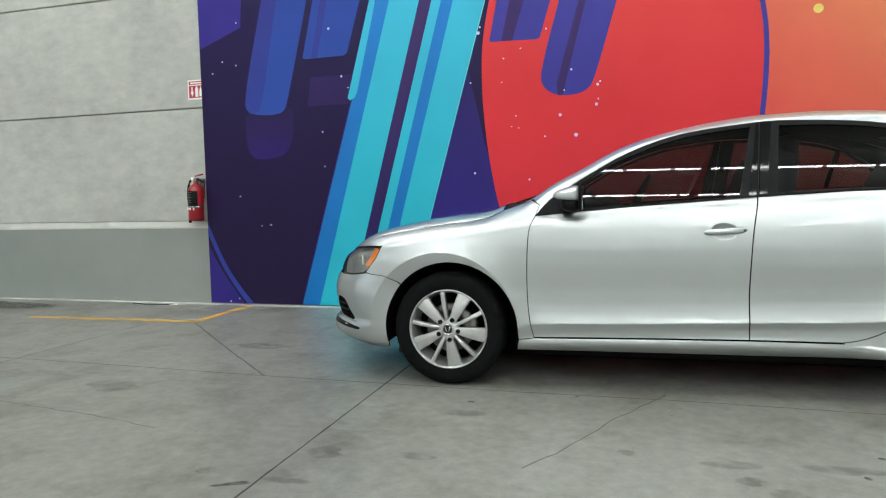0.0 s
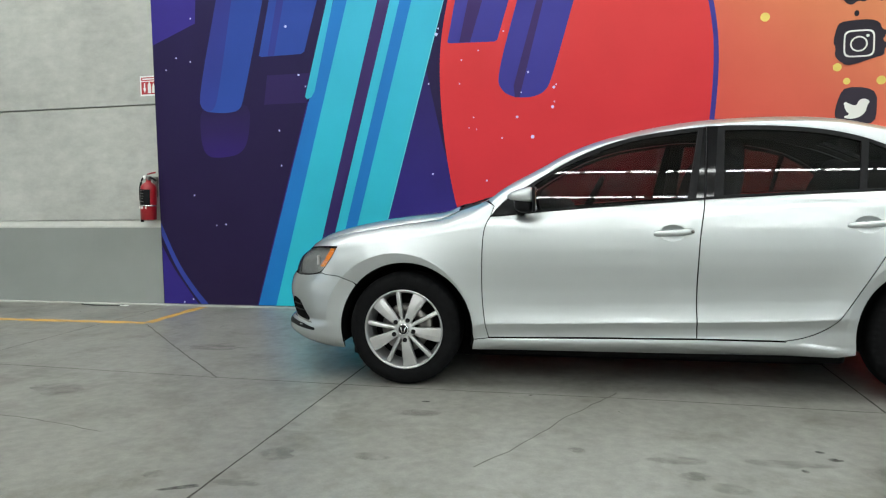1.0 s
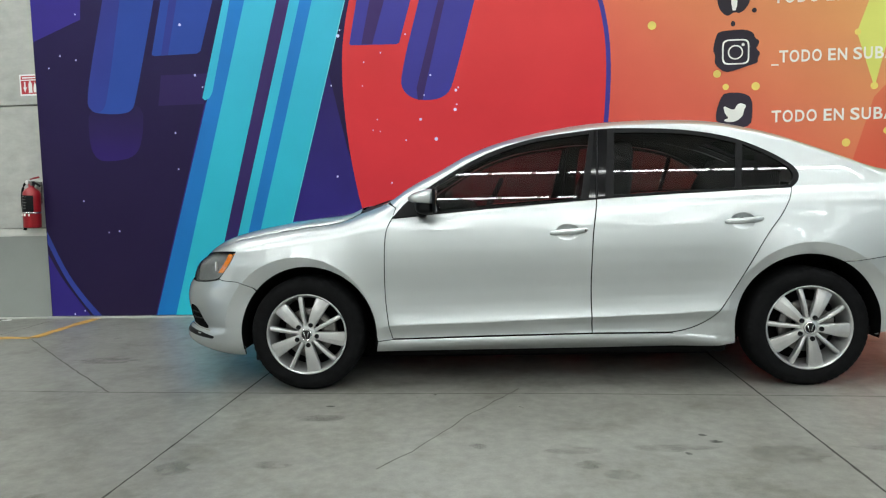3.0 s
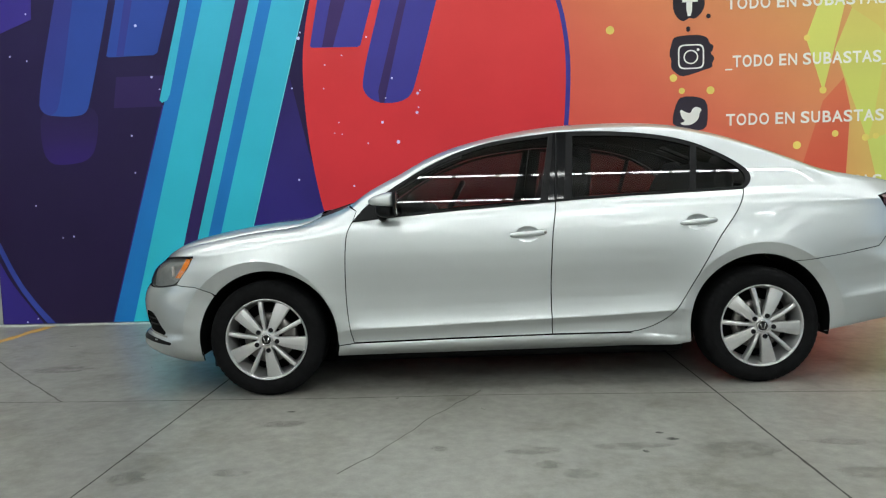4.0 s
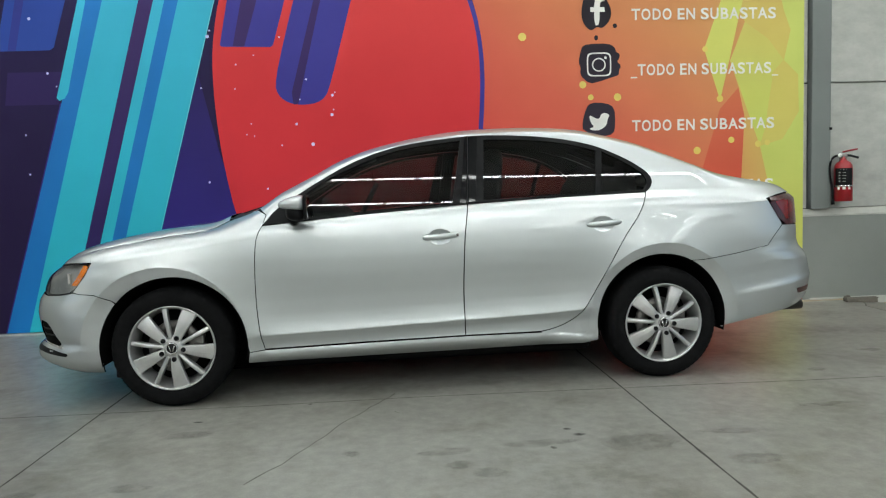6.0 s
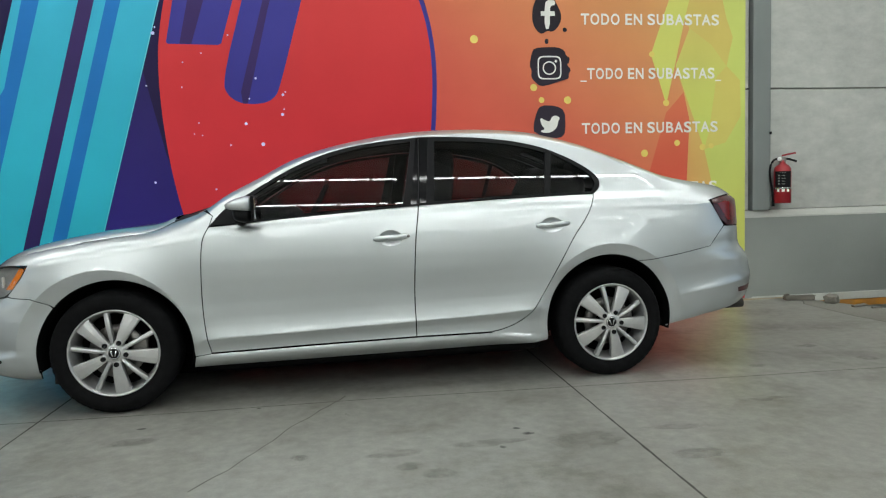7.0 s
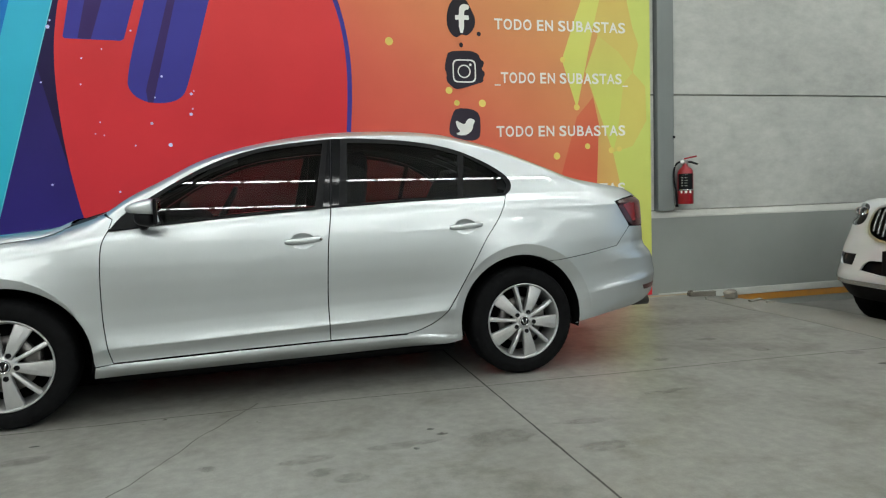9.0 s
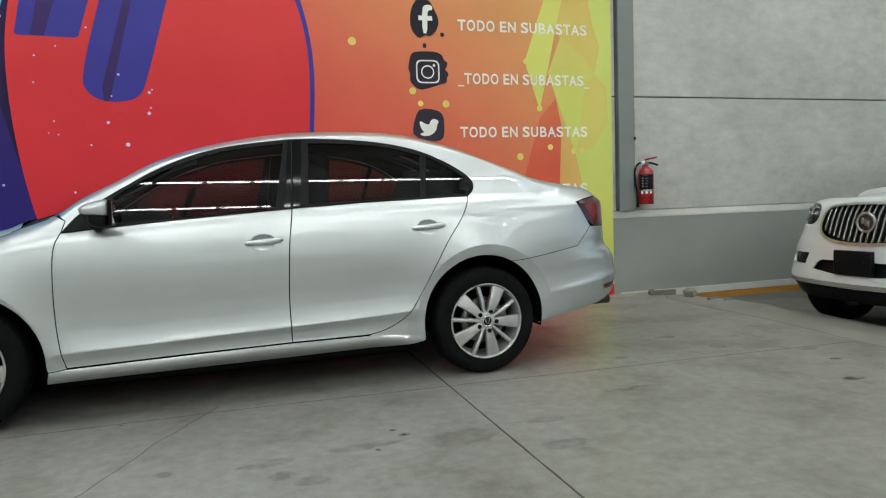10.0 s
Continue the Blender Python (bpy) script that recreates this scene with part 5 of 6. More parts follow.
deck("trunk_lid", 3.02, 3.585, -1, 1, PAINT, "silver boot lid", 24, 40)


# ends
def cap(name, profile, sign, w0, w1, off, mat, label):
    verts, faces, nx = [], [], 25
    ws_ = np.linspace(w0, w1, 26)
    for w in ws_:
        u0 = float(profile(w)) + sign * off
        half = MID - float(inset(u0, w))
        for x in np.linspace(-1, 1, nx):
            verts.append((u0 - sign * off * (1 - x * x) * .9, MID - half * x, w))
    for i in range(len(ws_) - 1):
        for j in range(nx - 1):
            k = i * nx + j
            faces.append((k, k + 1, k + nx + 1, k + nx))
    return mesh(name, verts, faces, mat, sedan, label, smooth=True)


cap("front_bumper_face", front, 1, .20, .60, .022, PAINT, "silver bumper face")
cap("grille", front, 1, .60, .70, .05, BLACK, "black radiator grille")
cap("rear_bumper_face", rear, -1, .34, .83, .022, PAINT, "silver rear bumper face")
cap("boot_face", rear, -1, .83, 1.045, .022, PAINT, "silver boot face")
# hangs lower than a real underbody, to block light under the car
part("underbody", block((-.36, .41, .085), (2.28, 1.70, .30), .02), DARK, sedan, "black underbody block set low to darken the floor beneath")
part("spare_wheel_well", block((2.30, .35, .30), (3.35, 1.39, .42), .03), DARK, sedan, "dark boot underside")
# lowered and near-black so the strip below the sill stays dark
part("floor_pan", block((.42, .085, .168), (2.26, 1.65, .32), .03), DARK, sedan, "black floor pan set low to darken the strip under the sill")
part("exhaust_tip", lathe([(.0001, .02), (.024, .02), (.027, -.002), (.030, .0), (.030, .16), (.026, .16)], 20), DARKSTEEL, sedan, "dull steel exhaust tip").matrix_basis = pose(3.615, .24, .338, 0, 0, 90)
part("splash_guard", block((-.300, .045, .162), (-.262, .20, .205), .010), BLACK, sedan, "black rubber splash guard")
part("splash_guard", block((2.982, .08, .266), (2.998, .20, .30), .006), BLACK, sedan, "black rubber splash guard")
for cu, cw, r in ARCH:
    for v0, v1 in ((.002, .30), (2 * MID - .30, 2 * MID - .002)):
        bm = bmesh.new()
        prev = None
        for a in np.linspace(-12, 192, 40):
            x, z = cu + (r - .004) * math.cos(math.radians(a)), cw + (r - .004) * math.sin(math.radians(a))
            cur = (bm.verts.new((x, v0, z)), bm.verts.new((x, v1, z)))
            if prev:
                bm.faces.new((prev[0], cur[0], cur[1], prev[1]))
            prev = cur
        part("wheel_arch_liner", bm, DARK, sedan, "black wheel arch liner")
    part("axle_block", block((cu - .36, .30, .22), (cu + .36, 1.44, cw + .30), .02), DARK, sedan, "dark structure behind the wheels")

# cabin
for v in (.42, 1.10):
    part("front_seat", egg((1.38, v + .12, .62), (.27, .25, .12), 3.2, 12), FABRIC, sedan, "charcoal cloth seat cushion")
    bm = egg((0, 0, 0), (.10, .24, .34), 3.2, 14)
    bmesh.ops.transform(bm, matrix=pose(1.70, v + .12, .93, 0, 14, 0), verts=bm.verts)
    part("seat_back", bm, FABRIC, sedan, "charcoal cloth seat back")
    part("headrest", egg((1.80, v + .12, 1.25), (.055, .13, .085), 3, 12), FABRIC, sedan, "charcoal headrest")
bm = egg((0, 0, 0), (.10, .62, .32), 4, 14)
bmesh.ops.transform(bm, matrix=pose(2.50, MID, .90, 0, 18, 0), verts=bm.verts)
part("rear_bench", bm, FABRIC, sedan, "charcoal rear bench")
for v in (.42, 1.32):
    part("headrest", egg((2.62, v + .05, 1.18), (.05, .13, .07), 3, 12), FABRIC, sedan, "charcoal headrest")
part("parcel_shelf", block((2.55, .25, .99), (3.0, 1.5, 1.02), .01), FABRIC, sedan, "dark parcel shelf")
part("dashboard", egg((.72, MID, .90), (.22, .66, .13), 3.4, 14), BLACK, sedan, "black dashboard")
bm = bmesh.new()
R0, r0, n1, n2 = .185, .015, 36, 8
rows_ = [[bm.verts.new(((R0 + r0 * math.cos(b_)) * math.cos(a_), (R0 + r0 * math.cos(b_)) * math.sin(a_), r0 * math.sin(b_))) for b_ in np.linspace(0, 2 * math.pi, n2 + 1)[:-1]] for a_ in np.linspace(0, 2 * math.pi, n1 + 1)[:-1]]
for i in range(n1):
    for j in range(n2):
        bm.faces.new((rows_[i][j], rows_[(i + 1) % n1][j], rows_[(i + 1) % n1][(j + 1) % n2], rows_[i][(j + 1) % n2]))
bmesh.ops.transform(bm, matrix=pose(1.0, .52, .97, 0, -62, 0), verts=bm.verts)
part("steering_wheel", bm, BLACK, sedan, "black steering wheel")


# wheels
def tyre_mesh(outer, rim, width, seg=240):
    prof = [(rim - .004, .012), (rim + .004, .004), (rim + .02, -.004), (rim + .045, -.008), (outer - .035, -.006), (outer - .014, .004), (outer - .004, .018), (outer, .034),
            (outer, width / 2), (outer, width - .034), (outer - .014, width - .004), (outer - .05, width + .006), (rim, width - .01)]
    bm = bmesh.new()
    rings = []
    for k, (r, a) in enumerate(prof):
        ring = []
        for i in range(seg):
            cut = .0035 if (i % 4 == 0 and 5 <= k <= 6) else .0006 if (i % 4 == 0 and 7 <= k <= 9) else 0
            t = 2 * math.pi * (i + (.5 * (k - 6) if 5 <= k <= 10 else 0)) / seg
            ring.append(bm.verts.new(((r - cut) * math.cos(t), a, (r - cut) * math.sin(t))))
        rings.append(ring)
    for p, q in zip(rings, rings[1:]):
        for i in range(seg):
            bm.faces.new((p[i], p[(i + 1) % seg], q[(i + 1) % seg], q[i]))
    return bm


def spoke(angle, r0, r1, w0, w1, y0, y1, thick, crease):
    bm = bmesh.new()
    rings = []
    for k in np.linspace(0, 1, 9):
        r = r0 + (r1 - r0) * k
        h = w0 + (w1 - w0) * k ** .9
        y = y0 + (y1 - y0) * (1 - (1 - k) ** 2) - .012 * math.sin(math.pi * k)
        sec = [(-h, y + thick), (-h, y + .005), (-h * .86, y + .0008), (-h * .2, y - crease), (h * .5, y - crease * .4), (h * .86, y + .0008), (h, y + .005), (h, y + thick)]
        rings.append([bm.verts.new((r * math.cos(angle) - s * math.sin(angle), yy, r * math.sin(angle) + s * math.cos(angle))) for s, yy in sec])
    for p, q in zip(rings, rings[1:]):
        for i in range(7):
            bm.faces.new((p[i], p[i + 1], q[i + 1], q[i]))
    return bm


def build_wheel(cu, cw, v, turn):
    rim = .212
    prof = [(rim + .008, .006), (rim + .009, -.002), (rim + .006, -.005), (rim + .002, -.003), (rim - .003, .006), (rim - .010, .03), (rim - .018, .06), (rim - .024, .17), (rim + .004, .20)]
    wheel = part("wheel", lathe(prof, 96), ALLOY, sedan, "ten-spoke alloy wheel")
    part("tyre", tyre_mesh(.3125, rim + .004, .205), RUBBER, wheel, "black tyre")
    for i in range(5):
        a = math.radians(63 + 72 * i)
        part("spoke", spoke(a, .040, rim - .003, .017, .041, -.004, .010, .030, .002), ALLOY, wheel, "broad bright alloy spoke", smooth=False)
        part("spoke", spoke(a + math.radians(36), .040, rim - .003, .009, .0125, .004, .012, .030, .003), ALLOY, wheel, "narrow alloy spoke", smooth=False)
        b = lathe([(.0001, .004), (.0075, .004), (.009, .001), (.0125, .0), (.0125, .02)], 16)
        bmesh.ops.translate(b, vec=(.058 * math.cos(a), -.012, .058 * math.sin(a)), verts=b.verts)
        part("bolt", b, BLACK, wheel, "black capped wheel bolt")
    part("hub", lathe([(.0001, -.006), (.034, -.006), (.046, .0), (.058, .008), (.060, .03), (.05, .04)], 40), ALLOY, wheel, "alloy hub")
    part("hub_cap", lathe([(.0001, -.0105), (.029, -.0105), (.032, -.007), (.033, .0)], 32), BLACK, wheel, "dark round centre cap")
    part("cap_ring", lathe([(.025, -.011), (.0275, -.0125), (.031, -.0105), (.031, -.008)], 32), CHROME, wheel, "chrome ring on the cap")
    for sx in (-1, 1):
        part("cap_bar", slab([(sx * .002, -.016), (sx * .007, -.016), (sx * .017, .014), (sx * .011, .014)][::sx], .002, -.0125), CHROME, wheel)
    part("brake_disc", lathe([(.07, .055), (.135, .055), (.135, .078), (.07, .078)], 64, closed=True), STEEL, wheel, "grey brake disc")
    part("brake_caliper", block((.075, .045, -.06), (.15, .10, .06), .01), STEEL, wheel, "dull grey brake caliper")
    # a flat black disc gives the space behind the spokes its shade
    part("wheel_back", lathe([(.0001, .12), (.19, .12), (.19, .125)], 40), DARK, wheel, "black disc standing in for shade behind the spokes")
    wheel.matrix_basis = pose(cu, v, cw, 0, 0, turn)
    return wheel


w0_ = build_wheel(0, .312, .008, 0)


def wheel_copy(src, m):
    made = {}
    for o in (src, *src.children_recursive):
        made[o] = o.copy()
        scene.collection.objects.link(made[o])
        made[o].parent = made.get(o.parent, o.parent)
    made[src].matrix_basis = m


wheel_copy(w0_, pose(2.651, .008, .312, 0, -3, 0))
wheel_copy(w0_, pose(0, 2 * MID - .008, .312, 0, 20, 180))
wheel_copy(w0_, pose(2.651, 2 * MID - .008, .312, 0, 50, 180))


# ---- the white car behind ----
GRILLEBAR = material("satin dark chrome", (.15, .15, .145), rough=.28, metal=.95)
LENS = tinted_glass("dull lamp lens", (.72, .74, .74), 1.22)
SATIN = material("satin trim", (.38, .38, .37), rough=.3, metal=.9)
suv = thing("suv_car", pose(5.642, .308, -.193, 0, 0, 4), "pearl white sport utility car parked lower down by the wall", "car")
face_back = pchip([(.30, .16), (.36, .10), (.44, .03), (.50, .0), (.56, .02), (.66, .05), (.76, .08), (.85, .12), (.95, .155), (1.05, .21), (1.10, .28), (1.14, .42)])


def suv_face(q, z, deep=0.0):
    """The front of the car: q across, z up, bowed back at the corners."""
    a = np.abs(q) / 1.0
    return np.stack([face_back(z) + .20 * a ** 2 + .62 * np.clip((a - .45) / .55, 0, 1) ** 2.2 * (.8 + .35 * np.clip((z - .72) / .35, 0, 1)) + deep, q, z], 1)


def face(name, ring, mat, parent, label="", holes=(), deep=0.0, lip=.02, step=.04, gap=.001):
    return panel(name, ring, mat, parent, holes=holes, step=step, gap=gap, deep=deep, lip=lip, label=label, fn=suv_face, flip=True)


def both(ring):
    return [(-q, z) for q, z in ring][::-1]


GRILLE = smooth_ring([(q * .77, z) for q, z in ((-.52, .88), (-.50, 1.02), (-.44, 1.068), (0, 1.085), (.44, 1.068), (.50, 1.02), (.52, .88), (.42, .815), (.22, .785), (0, .78), (-.22, .785), (-.42, .815))], 2)
LAMP_S = smooth_ring([(.455, .93), (.45, 1.02), (.48, 1.07), (.58, 1.085), (.72, 1.06), (.83, 1.0), (.84, .955), (.72, .925), (.56, .90)], 2)
FOG = [(.47, .60), (.45, .69), (.68, .69), (.71, .65), (.64, .60)]
INTAKE = smooth_ring([(-.40, .545), (-.35, .635), (-.28, .65), (.28, .65), (.35, .635), (.40, .545)], 1)
nose = face("front_face", [(-.97, .46), (0, .44), (.97, .46), (.985, .70), (.955, .93), (.88, 1.06), (.5, 1.120), (0, 1.13), (-.5, 1.120), (-.88, 1.06), (-.955, .93), (-.985, .70)], WHITEPAINT, suv,
            "pearl white nose and bumper", holes=[GRILLE, LAMP_S, both(LAMP_S), FOG, both(FOG), INTAKE])
face("grille_backing", shrink(GRILLE, -.01), DARK, nose, "black behind the grille", deep=.07, lip=0)
face("grille_surround", shrink(GRILLE, -.014), SATIN, nose, "satin silver grille surround", holes=[shrink(GRILLE, .008)], deep=-.012, lip=.035)
for q in np.arange(-.36, .361, .048):
    top = 1.07 - .03 * (abs(q) / .385) ** 4
    bot = .79 + .10 * (abs(q) / .40) ** 2.2
    b = bmesh.new()
    rings = []
    for z in np.linspace(bot, top, 9):
        p = float(suv_face(np.array([q]), np.array([z]))[0][0])
        rings.append([b.verts.new((p + dx, q + dy, z)) for dx, dy in ((.045, -.007), (.014, -.010), (.0, -.005), (.0, .004), (.014, .008), (.045, .007))])
    for r1_, r2_ in zip(rings, rings[1:]):
        for i in range(5):
            b.faces.new((r1_[i], r1_[i + 1], r2_[i + 1], r2_[i]))
    part("grille_bar", b, GRILLEBAR, nose, "satin chrome upright bar")
b = lathe([(.058, -.004), (.064, -.012), (.074, -.012), (.080, -.002), (.074, .02)], 40)
bmesh.ops.transform(b, matrix=pose(float(suv_face(np.array([0.]), np.array([.94]))[0][0]) - .012, 0, .94, 0, 0, -90), verts=b.verts)
part("emblem_ring", b, SATIN, nose, "round chrome emblem ring")
b = lathe([(.0001, -.006), (.060, -.004), (.062, .01)], 32)
bmesh.ops.transform(b, matrix=pose(float(suv_face(np.array([0.]), np.array([.94]))[0][0]) - .008, 0, .94, 0, 0, -90), verts=b.verts)
part("emblem_plate", b, TRIMGREY, nose, "dull emblem centre")
for k in (-1, 0, 1):
    part("emblem_shape", egg((float(suv_face(np.array([0.]), np.array([.94]))[0][0]) - .018, k * .024, .94 + k * .012), (.006, .010, .026), 3, 8), SATIN, nose)
for s, ring in ((1, LAMP_S), (-1, both(LAMP_S))):
    lens = face("headlamp", ring, LENS, suv, "clear headlamp", lip=.01)
    lens.visible_shadow = False
    face("lamp_bowl", shrink(ring, -.004), TRIMGREY, lens, "grey lamp bowl", deep=.05, lip=0)
    for dq, r in ((.54, .030), (.63, .026)):
        P = suv_face(np.array([s * dq]), np.array([1.02]))[0]
        b = lathe([(.001, .02), (r * .6, .012), (r, -.004), (r + .006, -.004), (r + .006, .03)], 24)
        bmesh.ops.transform(b, matrix=pose(P[0] + .022, s * dq, 1.02, 0, 0, -90 + s * 20), verts=b.verts)
        part("projector", b, CHROME, lens, "round chrome projector")
for ring in (FOG, both(FOG)):
    face("fog_insert", shrink(ring, -.005), BLACK, nose, "black fog lamp insert", deep=.03, lip=0)
    c = np.mean(ring, 0)
    P = suv_face(np.array([c[0]]), np.array([c[1]]))[0]
    b = lathe([(.0001, .0), (.03, .002), (.034, .01)], 20)
    bmesh.ops.transform(b, matrix=pose(P[0] + .05, c[0], c[1], 0, 0, -90 + 25 * np.sign(c[0])), verts=b.verts)
    part("fog_lamp", b, STEEL, nose, "small round fog lamp")
face("intake_mesh", shrink(INTAKE, -.006), BLACK, nose, "black lower intake", deep=.05, lip=0)
part("plate_holder", block((-.012, -.150, .55), (.034, .150, .735), .008), BLACK, nose, "blank black plate holder")
for q in (-.10, .10):
    b = lathe([(.0001, -.004), (.012, -.003), (.014, .0)], 16)
    bmesh.ops.transform(b, matrix=pose(-.0125, q, .65, 0, 0, -90), verts=b.verts)
    part("plate_screw", b, BLACK, nose, "dark round screw")
face("bumper_lip", [(-.95, .463), (-.5, .452), (0, .446), (.5, .452), (.95, .463), (.93, .50), (.5, .489), (0, .484), (-.5, .489), (-.93, .50)], SILVERED, nose, "satin silver bumper lip", deep=-.012, lip=.03, gap=0)
face("lower_valance", [(-.93, .455), (0, .438), (.93, .455), (.90, .36), (.5, .325), (0, .32), (-.5, .325), (-.90, .36)], BLACK, suv, "black plastic lower valance", deep=.012, lip=.06)


def shell_mesh(name, stations, mat, parent, label, n=28, close=True):
    """A skin over rounded cross-sections: (back, half width, bottom, top, squareness)."""
    verts, faces = [], []
    for p, hw, z0, z1, k in stations:
        for i in range(n):
            a = 2 * math.pi * i / n
            c, s = (math.copysign(abs(x) ** (2 / k), x) for x in (math.cos(a), math.sin(a)))
            verts.append((p, hw * c, (z0 + z1) / 2 + (z1 - z0) / 2 * s))
    for j in range(len(stations) - 1):
        for i in range(n):
            faces.append((j * n + i, j * n + (i + 1) % n, (j + 1) * n + (i + 1) % n, (j + 1) * n + i))
    if close:
        faces += [tuple(range(n))[::-1], tuple(range((len(stations) - 1) * n, len(stations) * n))]
    return mesh(name, verts, faces, mat, parent, label, smooth=True)


shell_mesh("hood", [(.40, .52, .95, 1.095, 2.6), (.50, .66, .90, 1.108, 2.8), (.70, .80, .80, 1.122, 3), (1.0, .91, .78, 1.143, 3.4), (1.35, .97, .75, 1.17, 4)], WHITEPAINT, suv, "pearl white bonnet and wings", 40)
shell_mesh("body", [(1.30, .98, .40, 1.195, 7), (2.0, .995, .36, 1.26, 7), (3.2, .995, .36, 1.27, 7), (4.4, .98, .42, 1.27, 6), (5.0, .90, .55, 1.22, 5)], WHITEPAINT, suv, "pearl white body", 40)
shell_mesh("cabin", [(1.45, .80, 1.05, 1.26, 4), (1.9, .80, 1.0, 1.60, 4), (2.3, .78, 1.0, 1.77, 4.5), (3.4, .77, 1.0, 1.80, 4.5), (4.4, .74, 1.0, 1.72, 4), (4.9, .70, 1.0, 1.25, 4)], GLOSSBLACK, suv, "dark glass cabin")
shell_mesh("roof", [(1.95, .70, 1.60, 1.66, 3), (2.4, .74, 1.70, 1.80, 3), (3.4, .74, 1.72, 1.835, 3), (4.5, .70, 1.64, 1.75, 3)], WHITEPAINT, suv, "pearl white roof")
shell_mesh("underside", [(.45, .72, .27, .45, 5), (2.5, .8, .25, .5, 5), (4.7, .8, .30, .5, 5)], DARK, suv, "dark underside")
for p in (1.02, 4.05):
    for s in (1, -1):
        wh = part("wheel", lathe([(.24, .005), (.25, -.006), (.235, .0), (.225, .04), (.21, .2), (.24, .22)], 48), ALLOY, suv, "alloy wheel")
        part("tyre", tyre_mesh(.37, .245, .235, 120), RUBBER, wh, "black tyre")
        for i in range(6):
            part("spoke", spoke(math.radians(60 * i), .03, .23, .02, .03, .0, .01, .03, .002), ALLOY, wh, smooth=False)
        # black disc in place of the shade behind these spokes
        part("wheel_back", lathe([(.0001, .12), (.22, .12), (.22, .125)], 32), DARK, wh, "black disc standing in for shade behind the spokes")
        part("hub", lathe([(.0001, -.006), (.05, -.002), (.06, .02)], 24), ALLOY, wh)
        wh.matrix_basis = pose(p, -.975 * s, .37, 0, 0, 0 if s > 0 else 180)
# solid dark blocks take the place of shade inside the arches
for s in (1, -1):
    part("arch_shadow", block((.62, .70 * s - .05, .30), (1.42, .70 * s + .05, .95), .04), DARK, suv, "dark block standing in for wheel arch shade")


# ---- small things on the wall ----
def extinguisher(m, label, girth):
    ob = thing("fire_extinguisher", m, label, "fire extinguisher", "fire extinguishers")
    part("cylinder", lathe([(.0001, -.215), (.075, -.215), (.080, -.208), (.080, .10), (.076, .135), (.060, .160), (.035, .178), (.026, .188), (.026, .215), (.0001, .215)], 40, "z"), RED, ob, "red steel cylinder")
    bm = bmesh.new()
    prev = None
    for a in np.linspace(-150, -30, 17):
        x, y = .0812 * math.cos(math.radians(a)), .0812 * math.sin(math.radians(a))
        cur = (bm.verts.new((x, y, -.075)), bm.verts.new((x, y, .105)))
        if prev:
            bm.faces.new((prev[0], cur[0], cur[1], prev[1]))
        prev = cur
    part("label", bm, BLACK, ob, "black instruction label")
    for i, (x0, z0, w, h) in enumerate(((-.03, .088, .05, .006), (-.045, .058, .014, .012), (-.045, .030, .014, .012), (-.045, .002, .014, .012), (-.045, -.026, .014, .012), (-.015, .060, .03, .004), (-.015, .032, .034, .004), (-.015, .004, .028, .004), (-.015, -.024, .032, .004))):
        vs = []
        for x in (x0, x0 + w / 2, x0 + w):
            y = -math.sqrt(.0818 ** 2 - x * x)
            vs += [(x, y, z0), (x, y, z0 + h)]
        mesh("label_bar", vs, [(0, 2, 3, 1), (2, 4, 5, 3)], DADO, ob)
    for k in (-.04, .0, .04):
        y = -math.sqrt(.0822 ** 2 - k * k)
        mesh("label_mark", [(k - .013, y, -.10), (k + .013, y, -.10), (k + .013, y, -.074), (k - .013, y, -.074)], [(0, 1, 2, 3)], PALE, ob)
    part("band", lathe([(.0808, -.072), (.083, -.070), (.083, -.062), (.0808, -.060)], 40, "z"), CHROME, ob, "thin steel strap")
    part("valve", block((-.022, -.024, .200), (.030, .022, .245), .008), STEEL, ob, "brass-grey valve block")
    part("lever", tube([(-.01, 0, .262), (.05, -.005, .275), (.115, -.01, .285)], .009, 8), RED, ob, "red squeeze lever")
    part("grip", tube([(-.01, 0, .235), (.06, -.005, .225), (.125, -.01, .200)], .011, 8), BLACK, ob, "black carrying grip")
    g = lathe([(.0001, -.012), (.018, -.010), (.020, .0), (.018, .006)], 20)
    bmesh.ops.translate(g, vec=(-.03, -.018, .232), verts=g.verts)
    part("gauge", g, WHITE, ob, "round white pressure gauge")
    part("hose", tube(smooth3([(-.03, 0, .235), (-.085, 0, .225), (-.118, -.005, .15), (-.115, -.012, .03), (-.092, -.015, -.08), (-.088, -.01, -.20)]), .0105, 10), BLACK, ob, "black rubber hose")
    part("nozzle", tube([(-.088, -.01, -.19), (-.086, -.01, -.245)], [.012, .017], 12), BLACK, ob, "black hose nozzle")
    part("bracket", block((-.03, .078, .02), (.03, .096, .24), .004), STEEL, ob, "steel wall bracket")
    ob.scale = (1.04, 1.04, .93)
    ob.scale.x *= girth
    ob.scale.y *= girth
    return ob


def smooth3(pts, times=2):
    pts = [Vector(p) for p in pts]
    for _ in range(times):
        out = [pts[0]]
        for a, b in zip(pts, pts[1:]):
            out += [a.lerp(b, .25), a.lerp(b, .75)]
        pts = out + [pts[-1]]
    return pts


extinguisher(pose(5.250, WALL - .108, 1.105, 0, 0, -30), "red fire extinguisher with black hose hung beside the grey column", .9)
extinguisher(pose(-3.272, WALL - .100, 1.055, 0, 3, -14), "red fire extinguisher with black hose hung beside the mural", .9)

sign = thing("extinguisher_sign", pose(-3.282, WALL - .002, 2.172), "small red and white fire extinguisher sign on the wall", "sign")
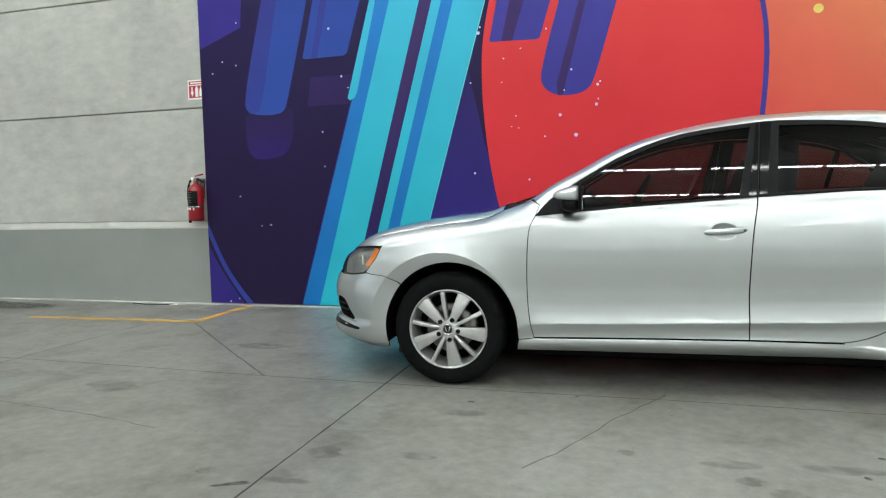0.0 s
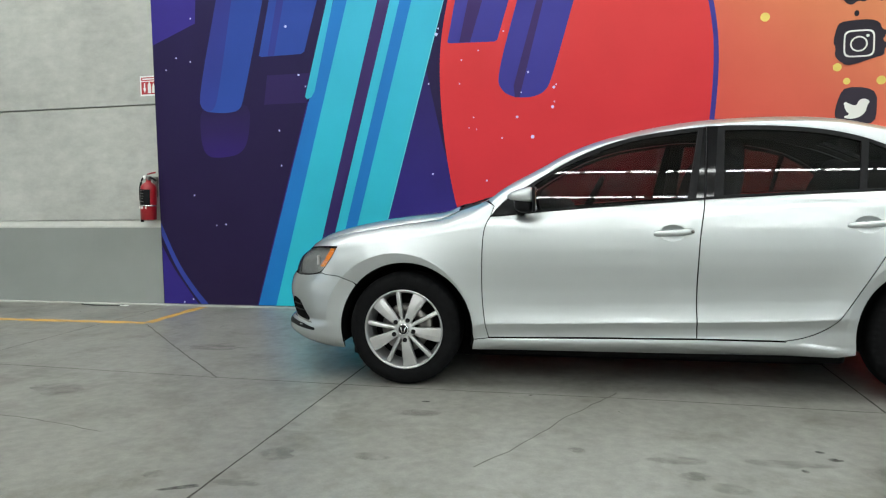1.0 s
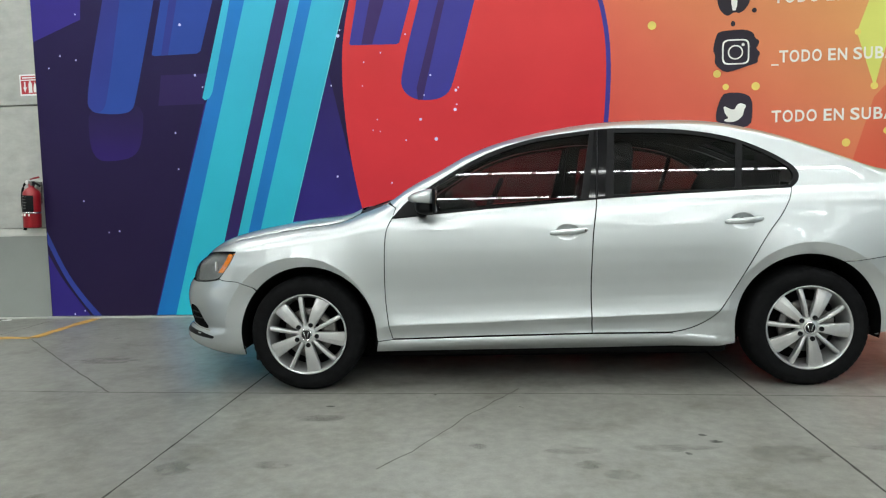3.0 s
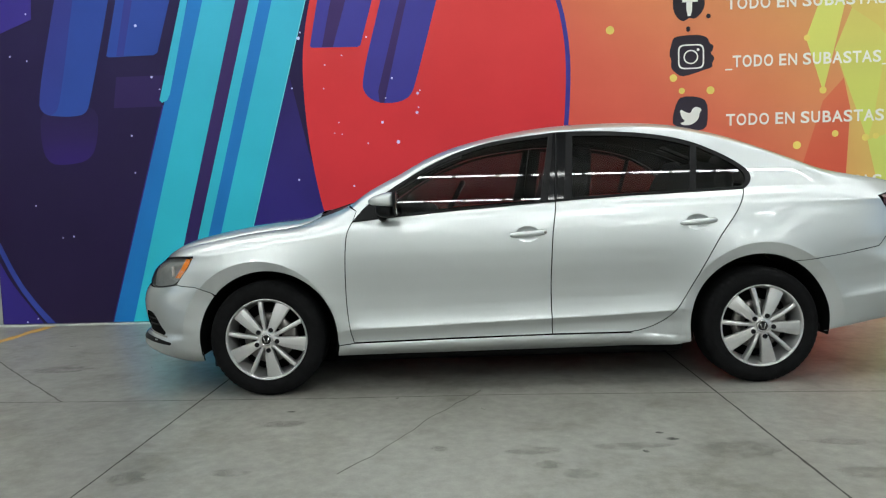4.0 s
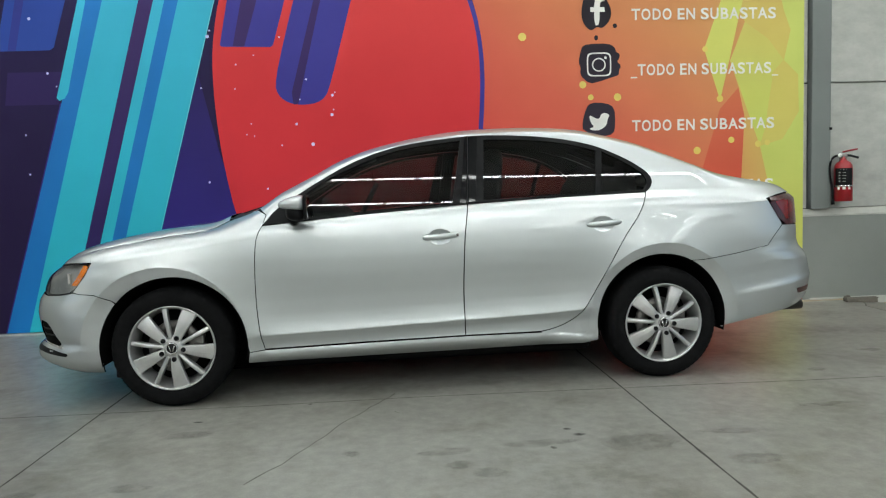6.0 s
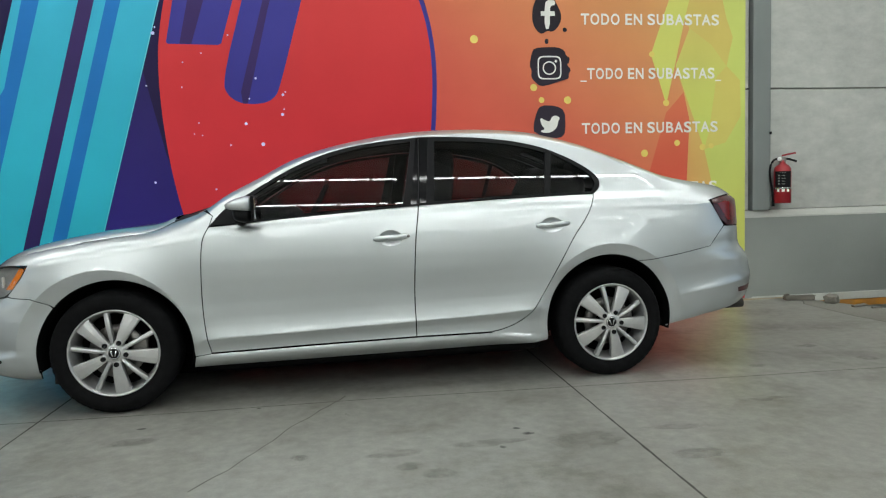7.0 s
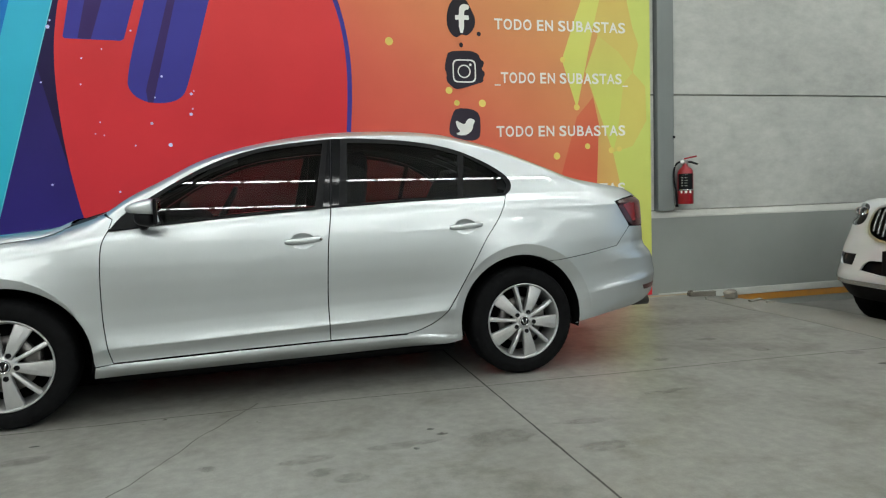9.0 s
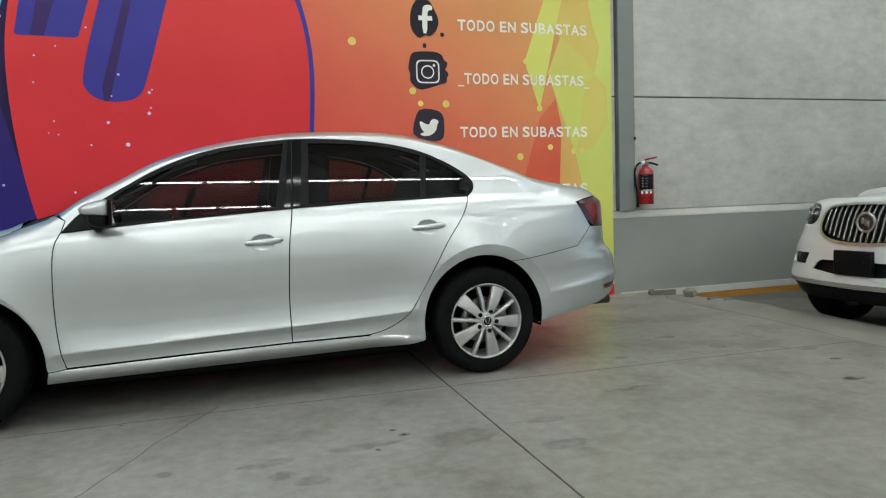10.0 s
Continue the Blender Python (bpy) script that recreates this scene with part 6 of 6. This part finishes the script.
part("plate", block((-.094, -.003, -.098), (.094, .0, .098), .001, 1), WHITE, sign, "white sign plate", smooth=False)
SIGNRED = material("sign red", (.42, .02, .03), rough=.4, vary=.05, scale=10)


def sign_shape(name, ring, mat, k):
    return mesh(name, [(x, -.0034 - .0006 * k, z) for x, z in ring], [tuple(range(len(ring)))], mat, sign)


sign_shape("red_field", [(-.080, -.082), (.080, -.082), (.080, .040), (-.080, .040)], SIGNRED, 0)
sign_shape("red_heading", [(-.080, .050), (.080, .050), (.080, .083), (-.080, .083)], SIGNRED, 0)
sign_shape("heading_bar", [(-.066, .060), (.066, .060), (.066, .073), (-.066, .073)], WHITE, 1)
sign_shape("arrow", [(-.062, -.020), (-.050, -.020), (-.050, .030), (-.036, .030), (-.036, -.020), (-.024, -.020), (-.043, -.068)], WHITE, 1)
sign_shape("cylinder_shape", [(-.008, -.072), (.028, -.072), (.028, .010), (.020, .022), (.016, .034), (.004, .034), (.0, .022), (-.008, .010)], WHITE, 1)
sign_shape("flame_shape", [(.040, -.070), (.072, -.070), (.074, -.02), (.062, .010), (.056, .032), (.046, .005), (.040, -.03)], WHITE, 1)
part("wall_anchor", block((5.150, WALL - .062, 1.555), (5.172, WALL - .0505, 1.580), .003), BLACK, None, "small black bolt in the grey column")
tagged(bpy.data.objects["wall_anchor"], "small black bolt head on the grey column", "bolt")


def rubble(x, y, sx, sy, sz, turn, seed, mat, name, label):
    rnd = random.Random(seed)
    bm = block((-sx / 2, -sy / 2, 0), (sx / 2, sy / 2, sz), min(sx, sy, sz) * .18, 1)
    for v in bm.verts:
        v.co += Vector((rnd.uniform(-1, 1) * sx * .05, rnd.uniform(-1, 1) * sy * .12, (rnd.uniform(-1, 1) * sz * .18) if v.co.z > sz / 2 else 0))
    ob = part(name, bm, mat, None, label, smooth=False)
    ob.matrix_basis = pose(x, y, slope(x, y) - .004, 0, 0, turn)
    return tagged(ob, label, "debris")


rubble(5.33, 2.19, .27, .06, .045, -14, 1, WOODGREY, "wood_offcut", "weathered grey offcut of timber lying by the wall")
rubble(5.24, 2.25, .05, .05, .055, 10, 5, WOODGREY, "wood_offcut", "short grey stub of timber beside the plank")
rubble(5.47, 1.95, .11, .10, .075, 35, 2, RUBBLE, "concrete_lump", "broken lump of concrete lying by the wall")
rubble(5.56, 1.72, .16, .04, .02, 15, 3, RUBBLE, "concrete_lump", "flat flake of broken concrete on the floor")
rubble(5.62, 1.60, .08, .03, .018, -10, 4, RUBBLE, "concrete_lump", "small flake of broken concrete on the floor")
wire = part("bent_wire", tube([(-4.05, 2.28, .006), (-3.85, 2.22, .008), (-3.68, 2.25, .007), (-3.55, 2.27, .006)], .006, 6), BLACK, None, "thin dark wire lying on the floor")
tagged(wire, "thin dark wire lying on the floor by the wall", "wire")
part("paper_scrap", block((-3.58, 2.24, .001), (-3.50, 2.28, .008), .002, 1), WHITE, None)
tagged(bpy.data.objects["paper_scrap"], "small white scrap of paper on the floor", "litter")
